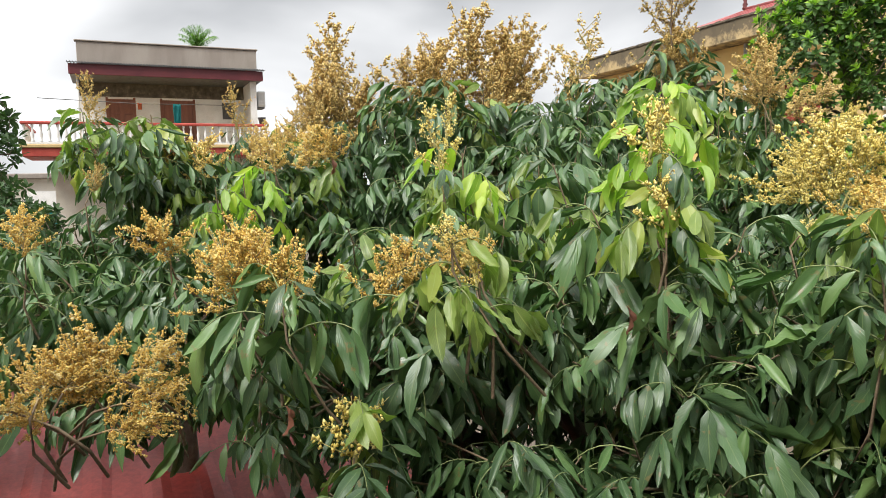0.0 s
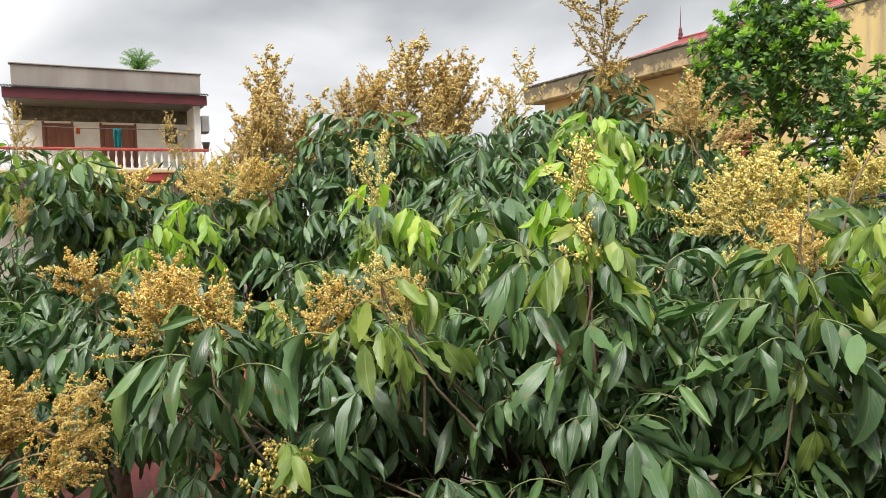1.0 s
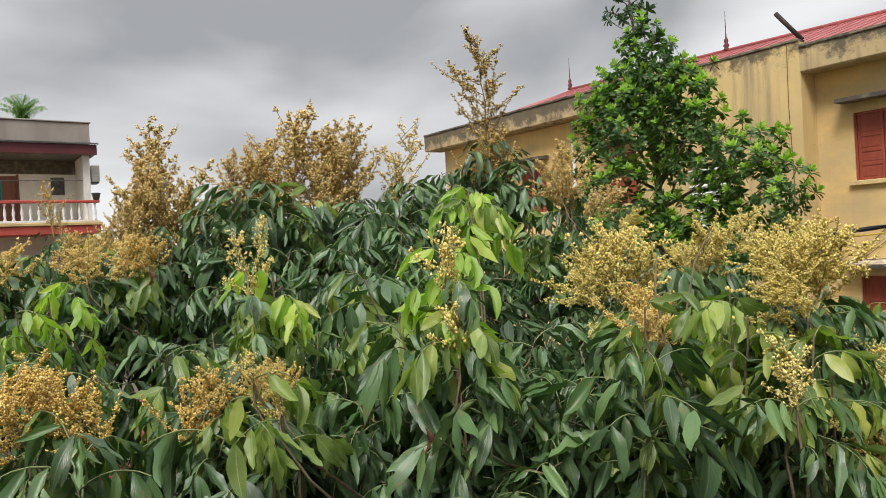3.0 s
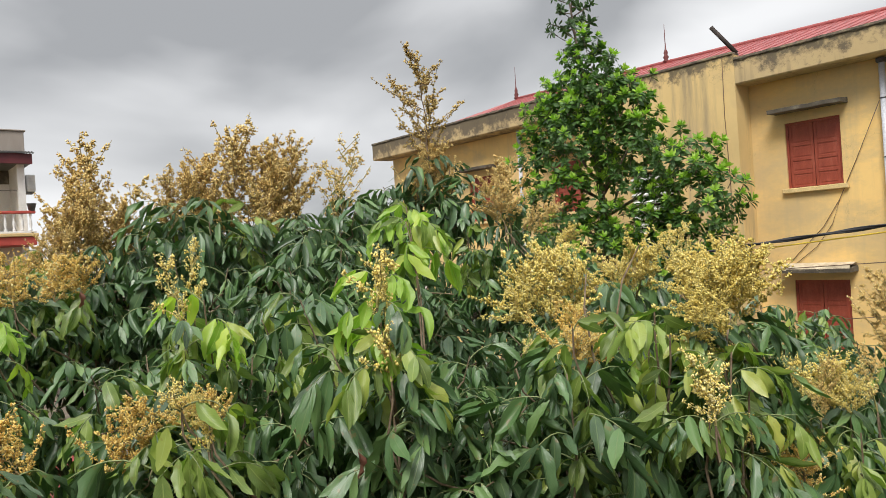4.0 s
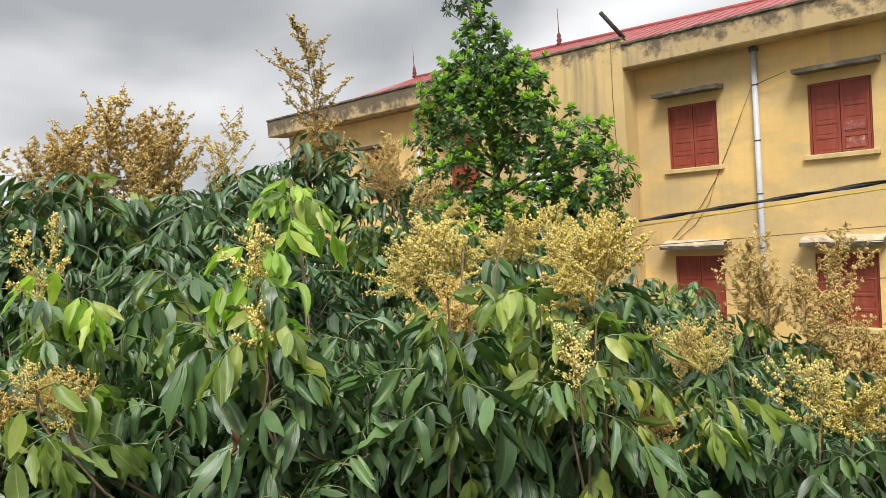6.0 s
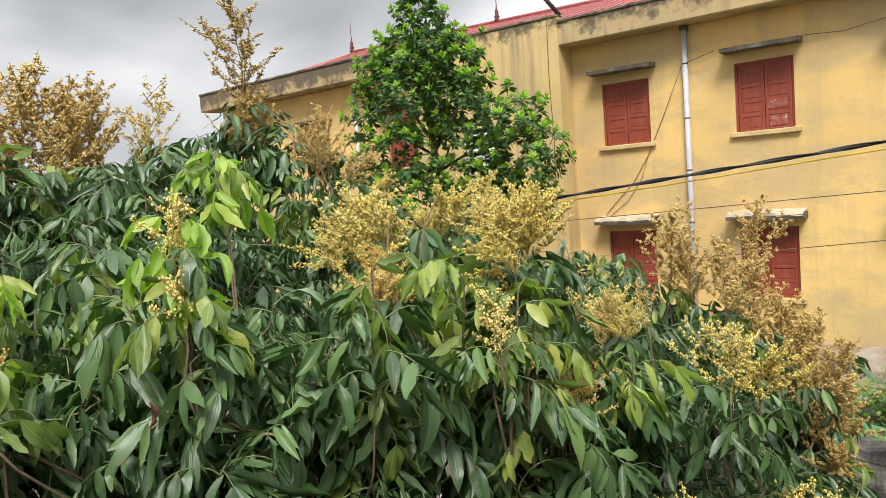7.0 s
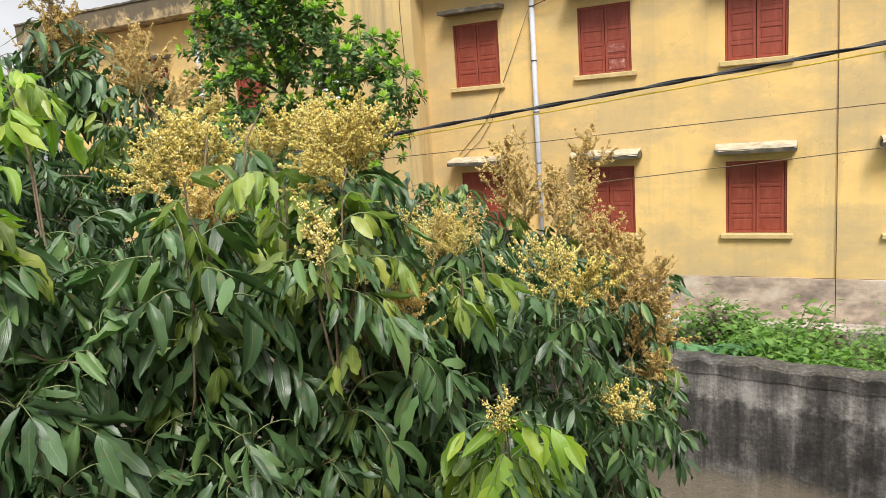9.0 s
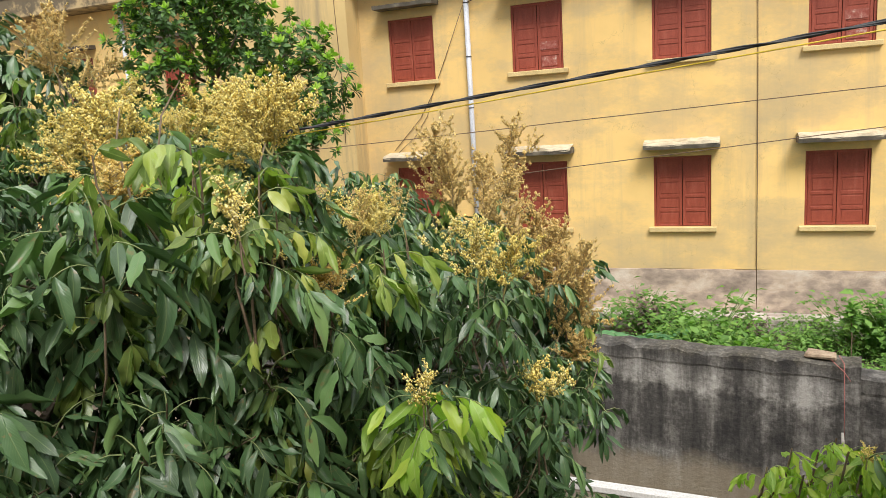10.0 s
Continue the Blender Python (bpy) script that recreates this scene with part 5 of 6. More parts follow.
    for x, y, z in dead:
        o = new("withered_leaf", DEAD_ME)
        o.parent = tree
        o.matrix_basis = pose(x, y, z, 0, 0, rng.uniform(-60, 60))
        tagged(o, "curled red-brown dead leaf")
    leaves.sort(key=lambda it: (it[1].translation - TERRACE).length)
    rest = {"leaf": [], "young": [], "lime": []}
    for i, (kind, m) in enumerate(leaves):
        if i < near:
            o = new("leaf" if kind == "leaf" else "young_leaf", rng.choice(LEAF_ME if kind == "leaf" else YOUNG_ME if kind == "young" else LIME_ME))
            o.parent, o.matrix_basis = tree, m
        else:
            rest[kind].append((rng.choice(LEAVES if i < near + 130 else LEAVES_LOW) if kind == "leaf" else rng.choice(LEAVES_YOUNG), m))
    for kind, mats in (("leaf", (M_LEAF, M_RACHIS)), ("young", (M_YOUNG, M_RACHIS)), ("lime", (M_LIME, M_RACHIS))):
        if rest[kind]:
            o = new("foliage" if kind == "leaf" else "young_foliage", mesh_of("foliage", rest[kind], mats))
            o.parent = tree
            tagged(o, kind="stuff")
    s = Shape()
    for pts in twigs:
        stalk(s, pts, 0.0058, 0.0030, 5, 0)
    o = new("twig_wood", mesh_of("twig_wood", [(s.done(), Matrix())], (M_TWIG,)))
    o.parent = tree
    tagged(o, kind="stuff")
    return tree


longan_tree(
    "dense dark-green longan tree in yellow flower with lime new shoots", (-2.6, 2.5, YARD), (-2.5, 2.3, 2.7),
    [(-2.45, 0.75, 3.88, 0.52), (-2.40, 1.30, 4.08, 0.52), (-1.98, 1.78, 4.02, 0.48), (-1.62, 2.28, 3.98, 0.48), (-2.75, 1.95, 4.25, 0.58),
     (-2.12, 1.10, 3.45, 0.45), (-1.74, 1.64, 3.55, 0.45), (-1.44, 2.26, 3.50, 0.45), (-1.10, 2.72, 3.62, 0.48), (-3.05, 2.75, 4.12, 0.48), (-3.55, 2.75, 4.55, 0.50), (-3.10, 3.35, 4.25, 0.60), (-2.55, 2.95, 3.75, 0.50),
     (-1.96, 1.50, 2.95, 0.45), (-1.62, 2.05, 2.95, 0.45), (-1.34, 2.65, 2.92, 0.45), (-1.30, 2.95, 3.92, 0.50), (-2.00, 3.20, 4.25, 0.58),
     (-2.15, 0.80, 3.05, 0.40), (-3.35, 2.30, 4.50, 0.58), (-3.30, 1.30, 4.15, 0.55), (-1.45, 2.25, 2.35, 0.5), (-1.2, 3.0, 2.35, 0.5)]
    + [(-2.0, 1.35, 2.45, 0.5), (-2.3, 0.85, 2.55, 0.42), (-2.5, 1.5, 2.9, 0.7), (-1.9, 2.1, 2.8, 0.7), (-3.1, 2.2, 3.3, 0.8)],
    [("gold", -2.44, 0.45, 3.88, 0.8, -8, 25), ("gold", -2.30, 0.58, 3.84, 0.7, 10, 35), ("gold", -2.60, 0.32, 3.92, 0.7, -15, -20), ("gold", -2.74, 0.18, 3.98, 0.6, -10, -25), ("gold", -2.38, 0.36, 3.86, 0.65, 25, -10),
     ("gold", -2.28, 0.82, 3.80, 0.6, 0, 30), ("gold", -2.28, 0.94, 3.86, 0.6, 0, -15), ("gold", -2.22, 1.06, 3.90, 0.5, 5, 20), ("slender", -2.43, 1.13, 4.21, 0.80, -4, -4), ("slender", -2.61, 1.24, 4.27, 0.80, -1, -1), ("yellow", -1.91, 1.00, 3.97, 0.36, -4, 17), ("small", -1.91, 0.99, 3.92, 0.7, 2, 31), ("gold", -2.08, 1.10, 3.96, 0.40, 0, 10), ("small", -1.95, 0.93, 4.05, 0.6, -5, 17), ("small", -1.96, 0.60, 3.42, 1.2, 0, 0)]
    + [("small", -1.88, 1.63, 4.30, 1.2, 0, 0), ("small", -1.72, 1.56, 4.06, 1.1, 0, 0), ("slender", -1.80, 1.62, 4.14, 0.6, 6, 0)],
    [(-2.50, 1.25, 4.26, 5), (-2.75, 1.75, 4.35, 4), (-3.0, 0.95, 4.0, 5), (-2.25, 0.95, 3.95, 4), (-2.0, 0.62, 3.6, 3)],
    [(-2.45, 1.22, 4.36, 3)],
    [(-1.71, 1.40, 3.86), (-3.80, 1.10, 4.40), (-2.02, 0.42, 3.62)], near=320,
    sprays=[
        ("lime", (-1.66, 1.52, 3.72), (-1.95, 1.68, 4.42), 8, 1.00, 225),
        ("young", (-1.62, 1.50, 3.60), (-1.80, 1.60, 4.20), 6, 1.06, 230),
        ("lime", (-2.66, 2.46, 4.20), (-2.80, 2.50, 4.74), 9, 0.99, 215),
        ("young", (-2.62, 2.46, 4.15), (-2.76, 2.46, 4.66), 3, 1.13, 230),
        ("leaf", (-1.20, 1.92, 3.25), (-1.36, 2.04, 4.04), 9, 1.20, 170),
        ("leaf", (-1.95, 1.72, 3.60), (-2.10, 1.56, 4.14), 5, 1.23, 248),
        ("leaf", (-2.45, 1.85, 3.75), (-2.50, 1.66, 4.32), 4, 1.22, 220),
        ("young", (-2.14, 1.06, 3.40), (-2.20, 1.12, 3.98), 5, 0.73, 235),
        ("leaf", (-2.12, 1.05, 3.30), (-2.14, 1.06, 3.76), 5, 1.16, 45),
        ("leaf", (-2.10, 0.50, 3.40), (-2.12, 0.44, 3.95), 6, 1.12, 212),
    ])

longan_tree(
    "tall longan tree behind, crowned with drying tan flower heads", (-4.4, 2.4, YARD), (-4.2, 2.3, 3.3),
    [(-4.50, 1.35, 4.72, 0.58), (-4.65, 2.15, 4.92, 0.60), (-4.20, 2.85, 4.94, 0.58), (-4.05, 3.65, 5.12, 0.55), (-3.30, 3.60, 4.62, 0.65),
     (-2.90, 4.50, 4.40, 0.70), (-3.85, 1.75, 4.55, 0.50), (-5.2, 3.0, 4.7, 0.7)],
    [("brown", -4.67, 1.41, 4.51, 1.68, 0, 0), ("brown", -4.60, 1.26, 4.48, 1.20, -8, 4), ("brown", -4.72, 1.60, 4.50, 0.85, 14, 0), ("brown", -4.55, 1.34, 4.41, 1.20, -4, 8), ("brown", -4.62, 1.48, 4.45, 1.0, 6, 0), ("brown", -4.58, 1.20, 4.40, 1.0, -6, 0), ("brown", -4.81, 1.93, 4.66, 1.05, -6, 0),
     ("brown", -4.78, 2.08, 4.62, 1.38, 5, 5), ("brown", -4.66, 2.32, 4.62, 1.74, -3, 0), ("brown", -4.60, 2.52, 4.62, 1.56, 5, 0), ("brown", -4.40, 2.44, 4.56, 1.32, 0, 8), ("brown", -4.52, 2.72, 4.74, 1.38, 8, 0)]
    + [("brown", -4.62, 2.20, 4.58, 1.32, -12, 6), ("gold", -4.02, 0.84, 4.32, 0.8, -25, 0), ("gold", -3.98, 1.02, 4.32, 0.85, 8, 0), ("gold", -4.00, 1.16, 4.36, 0.7, 20, 0), ("sparse", -4.05, 2.86, 4.67, 1.56, 4, 0), ("tall", -4.00, 3.68, 5.06, 1.12, 0, 0), ("brown", -4.10, 3.58, 4.82, 1.08, -14, 0), ("brown", -3.86, 3.76, 4.82, 1.08, 18, 0),
       ("sparse", -4.28, 2.95, 4.62, 1.20, 6, 0), ("brown", -4.62, 2.06, 4.60, 1.2, -6, 0), ("brown", -4.50, 2.60, 4.67, 1.3, 4, 0), ("brown", -4.44, 1.16, 4.36, 0.9, -6, 0)],
    [(-3.2, 3.3, 4.6, 5), (-4.1, 2.2, 4.85, 4)], near=300,
    sprays=[
        ("leaf", (-3.96, 3.66, 4.55), (-3.98, 3.68, 5.16), 10, 1.49, 215),
        ("leaf", (-3.60, 3.75, 4.40), (-3.62, 3.78, 4.92), 6, 1.48, 215),
        ("leaf", (-4.30, 1.76, 4.45), (-4.34, 1.80, 4.84), 8, 1.30, 215),
        ("leaf", (-4.20, 1.98, 4.45), (-4.24, 2.00, 4.88), 8, 1.30, 200),
        ("leaf", (-4.15, 1.60, 4.35), (-4.18, 1.62, 4.66), 7, 1.25, 230),
    ])

longan_tree(
    "longan tree with tan and gold flower heads beside the shed roof", (-4.9, 0.2, YARD), (-4.7, 0.3, 3.0),
    [(-3.85, 0.55, 4.12, 0.55), (-4.70, 0.65, 4.35, 0.58), (-5.80, 0.85, 4.55, 0.65), (-4.65, 0.20, 4.62, 0.36), (-4.35, 0.95, 4.45, 0.45), (-3.85, -0.15, 4.00, 0.45),
     (-4.70, -0.45, 4.10, 0.60), (-5.0, -1.3, 3.85, 0.65), (-6.3, -1.6, 3.9, 0.7), (-3.55, 0.02, 3.80, 0.50), (-5.2, -0.15, 4.25, 0.55)],
    [("brown", -4.56, 1.05, 4.40, 0.70, 0, 0), ("brown", -4.60, 0.84, 4.34, 0.62, -8, 0), ("brown", -4.48, 0.95, 4.34, 0.62, 12, 0), ("gold", -4.57, 0.50, 4.28, 0.9, 0, 0), ("gold", -4.7, 0.36, 4.35, 0.7, 0, 0),
     ("sparse", -5.90, 0.95, 4.66, 1.0, 0, 0), ("sparse", -5.86, 0.99, 4.62, 0.6, 12, 0), ("sparse", -5.10, -0.10, 4.66, 0.8, 0, 0), ("sparse", -5.06, -0.06, 4.62, 0.6, -10, 0), ("gold", -2.20, 0.02, 3.73, 0.52, -20, -60)]
    + [("gold", -2.18, 0.00, 3.71, 0.70, -30, -62), ("gold", -2.16, -0.02, 3.65, 0.6, -20, -80),
     ("gold", -2.18, -0.15, 3.70, 0.58, -25, -35), ("gold", -2.15, -0.20, 3.63, 0.5, -20, -85), ("gold", -2.17, -0.28, 3.67, 0.55, -20, -55), ("gold", -2.22, -0.08, 3.67, 0.45, -10, -30), ("gold", -2.26, -0.02, 3.69, 0.5, -10, -60), ("gold", -2.20, -0.22, 3.67, 0.6, -30, -60), ("gold", -2.12, -0.06, 3.59, 0.5, 0, -75), ("gold", -3.30, -0.33, 3.98, 0.6, 0, 0), ("brown", -4.20, -0.10, 4.24, 0.35, 0, -30), ("gold", -3.9, -0.9, 4.05, 0.8, 0, 0)],
    [(-3.60, 0.48, 4.20, 4), (-4.58, -0.12, 4.68, 8), (-4.62, 0.06, 4.64, 7), (-4.60, 0.24, 4.70, 8), (-4.66, 0.34, 4.64, 6)], [(-3.62, 0.46, 4.26, 4), (-3.72, 0.72, 4.34, 5), (-3.66, 0.60, 4.30, 3)], near=300)

longan_tree(
    "longan tree near the garden wall with yellow and tan flower heads", (-1.6, 4.4, YARD), (-1.5, 4.2, 2.6),
    [(-1.20, 3.50, 3.72, 0.55), (-1.00, 4.25, 3.65, 0.55), (-1.35, 4.95, 3.72, 0.55), (-0.85, 5.30, 3.30, 0.55), (-0.82, 3.25, 3.15, 0.48),
     (-0.70, 3.95, 3.05, 0.48), (-0.58, 4.55, 2.80, 0.48), (-0.70, 5.35, 2.65, 0.50), (-0.72, 3.05, 2.70, 0.42), (-0.60, 3.60, 2.45, 0.48),
     (-0.55, 4.30, 2.25, 0.48), (-1.9, 4.3, 4.05, 0.6), (-2.1, 5.3, 4.0, 0.7), (-0.85, 3.3, 1.95, 0.5), (-0.99, 2.71, 3.12, 0.42), (-1.09, 2.50, 3.12, 0.42), (-0.75, 4.2, 1.75, 0.5)],
    [("yellow", -2.12, 2.82, 4.06, 1.04, -26, -21), ("yellow", -2.12, 2.82, 4.06, 1.17, -3, 1), ("yellow", -2.04, 2.76, 4.06, 0.98, 15, 18), ("yellow", -2.11, 2.70, 4.10, 0.66, -32, -27),
     ("brown", -2.97, 3.42, 4.63, 0.72, -10, -16), ("brown", -2.91, 3.49, 4.57, 0.66, 41, 37), ("brown", -3.02, 3.52, 4.57, 1.05, 10, 3), ("yellow", -2.49, 3.33, 4.45, 0.50, 38, 33),
     ("gold", -1.58, 2.34, 3.98, 0.57, -25, -12), ("gold", -1.57, 2.35, 3.98, 0.81, 15, 21), ("gold", -1.52, 2.27, 4.00, 0.55, 2, 12), ("small", -1.94, 2.43, 4.01, 0.55, -36, -28),
    ]
    + [
     ("yellow", -1.91, 3.15, 4.20, 0.50, -16, -8), ("yellow", -1.91, 3.27, 4.20, 0.84, 21, 17), ("yellow", -1.88, 3.16, 4.17, 0.66, 9, 10), ("yellow", -1.78, 3.48, 4.26, 0.72, 0, 1),
     ("yellow", -1.10, 2.59, 4.12, 0.78, -8, 1), ("yellow", -1.06, 2.61, 4.12, 0.97, 11, 10), ("yellow", -1.03, 2.63, 4.13, 0.85, 29, 20), ("yellow", -1.01, 2.51, 4.10, 0.63, 33, 25), ("yellow", -1.18, 2.77, 4.12, 0.94, 1, 5)]
    + [
     ("yellow", -0.98, 3.22, 3.72, 0.60, 8, 10), ("sparse", -0.95, 3.05, 3.72, 0.60, -11, 6), ("yellow", -0.86, 3.10, 3.74, 0.45, 14, 0), ("small", -1.35, 2.62, 3.86, 0.60, -9, 7), ("small", -0.92, 2.37, 3.78, 0.70, 0, 17),
     ("brown", -1.24, 4.70, 3.72, 1.15, 0, 0), ("brown", -1.10, 4.72, 3.62, 1.0, 10, 0), ("brown", -0.87, 5.24, 3.66, 1.2, 6, 0)]
    + [("brown", -0.46, 4.73, 2.78, 1.00, 18, 0), ("brown", -0.61, 4.77, 3.03, 1.10, 8, 0), ("brown", -0.77, 4.80, 3.37, 1.10, 4, 0), ("brown", -0.30, 4.73, 2.68, 0.70, 40, 0)]
    + [("brown", -0.92, 4.79, 3.56, 1.00, -6, 0), ("brown", -0.41, 4.83, 3.10, 0.80, 22, 0),
       ("brown", -0.50, 4.94, 2.98, 1.2, 8, 0), ("brown", -0.36, 4.90, 2.82, 1.0, 24, 0), ("brown", -0.24, 4.88, 2.66, 0.8, 50, 0), ("brown", -0.62, 5.00, 3.15, 1.1, -6, 0), ("yellow", -0.50, 3.33, 3.46, 0.95, 0, 0),
       ("yellow", -0.40, 3.40, 3.44, 0.85, 18, 0), ("gold", -0.86, 2.56, 3.56, 0.55, 8, 10), ("gold", -0.82, 2.58, 3.64, 0.45, 14, 20), ("gold", -0.88, 2.54, 3.52, 0.40, -10, 0)]
    + [("yellow", -0.99, 3.24, 3.70, 0.7, 0, 0), ("sparse", -0.85, 3.35, 3.72, 0.7, 8, 0),
       ("small", -0.27, 3.44, 2.92, 1.3, 0, 0), ("small", -0.24, 3.48, 2.90, 1.1, 20, 0), ("small", -0.46, 2.54, 3.23, 0.9, 0, 0), ("yellow", -1.25, 2.70, 4.12, 0.8, -5, 0)]
    + [("small", -0.93, 2.20, 3.94, 1.0, 8, 0), ("small", -0.90, 2.18, 3.90, 0.8, -14, 0), ("small", -1.12, 2.62, 3.92, 1.0, 10, 0), ("small", -0.98, 2.86, 3.85, 1.0, -10, 0), ("sparse", -0.92, 2.98, 3.72, 0.4, 0, 0), ("small", -0.98, 3.20, 3.74, 1.1, 0, 10)],
    # new growth; its paler leaf colour also stands in for sky-lit mature leaves
    [(-1.33, 2.05, 4.20, 4), (-1.09, 2.26, 4.16, 4), (-0.89, 2.38, 3.97, 3), (-1.23, 2.39, 4.22, 5), (-1.31, 2.74, 4.14, 5), (-0.52, 2.60, 3.12, 6)], [], near=320, lime_size=0.8,
    sprays=[
        ("leaf", (-1.38, 2.10, 3.95), (-1.52, 2.38, 4.36), 0, 1.0, 0), ("leaf", (-1.50, 2.26, 4.02), (-1.42, 2.60, 4.46), 0, 1.0, 0), ("leaf", (-0.98, 2.30, 3.98), (-1.03, 2.56, 4.20), 0, 1.0, 0),
        ("lime", (-0.52, 2.72, 2.75), (-0.45, 2.55, 3.25), 8, 1.25, 215),
        ("young", (-0.60, 2.74, 2.70), (-0.58, 2.60, 3.12), 4, 1.10, 230),
        # young leaf colour used where mature leaves would be sunlit
        ("young", (-0.98, 2.30, 3.45), (-0.93, 2.36, 4.10), 7, 0.98, 100),
        ("leaf", (-0.98, 2.50, 3.20), (-0.96, 2.44, 3.80), 5, 1.21, 50),
        ("young", (-1.12, 2.50, 3.05), (-1.08, 2.46, 3.44), 3, 0.93, 48),
        ("leaf", (-1.00, 3.30, 3.05), (-0.94, 3.22, 3.58), 6, 1.20, 40),
        ("leaf", (-0.62, 3.62, 2.90), (-0.54, 3.55, 3.46), 6, 1.16, 45),
    ] + [
        ("young", (-1.18, 2.56, 3.70), (-1.14, 2.58, 4.10), 6, 0.90, 215),
        ("lime", (-1.40, 2.52, 3.75), (-1.36, 2.54, 4.12), 5, 0.85, 225),
        ("young", (-0.80, 2.95, 3.30), (-0.76, 2.92, 3.74), 6, 0.95, 230),
        ("young", (-1.80, 2.62, 3.75), (-1.76, 2.60, 4.10), 5, 0.90, 220),
    ])


# ---- the bright green garden tree before the yellow building ----
def rosette(count, size, segs, fresh):
    """A whorl of oblong leaves at a twig's end, the inner ones new and pale."""
    s = Shape()
    az = rng.random() * 6.28
    for i in range(count):
        f = i / count
        az += 2.4 + rng.uniform(-0.3, 0.3)
        el = radians(-25 + 95 * f + rng.uniform(-14, 14))
        d = Vector((math.cos(az) * math.cos(el), math.sin(az) * math.cos(el), math.sin(el)))
        nrm = Vector((-math.cos(az) * math.sin(el), -math.sin(az) * math.sin(el), math.cos(el)))
        ll = size * rng.uniform(0.75, 1.1) * (1.05 - 0.4 * f)
        leaflet(s, d * 0.01 + Vector((0, 0, 0.10 * f - 0.06)), d, nrm, ll, ll * 0.50, rng.uniform(-0.3, 0.5), rng.uniform(0.1, 0.4), 2, segs, 1 if f > 1 - fresh else 0, 0.04)
    stalk(s, [(0, 0, -0.22), (0.01, 0, -0.1), (0, 0, 0.03)], 0.008, 0.004, 4, 2)
    return s.done()


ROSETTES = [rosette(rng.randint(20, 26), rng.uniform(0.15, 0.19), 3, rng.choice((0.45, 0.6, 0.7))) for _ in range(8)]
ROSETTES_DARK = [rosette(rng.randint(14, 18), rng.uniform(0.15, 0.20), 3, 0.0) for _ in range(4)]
ROSETTES_DULL = [rosette(rng.randint(9, 12), rng.uniform(0.18, 0.24), 4, 0.0) for _ in range(4)]
ROSETTE_MATS = (M_ROSETTE, M_ROSETTE_NEW, M_BARK)
ROSETTE_ME = [mesh_of("leaf_rosette", [(s, Matrix())], ROSETTE_MATS) for s in ROSETTES]
ROSETTE_DARK_ME = [mesh_of("leaf_rosette", [(s, Matrix())], ROSETTE_MATS) for s in ROSETTES_DARK]


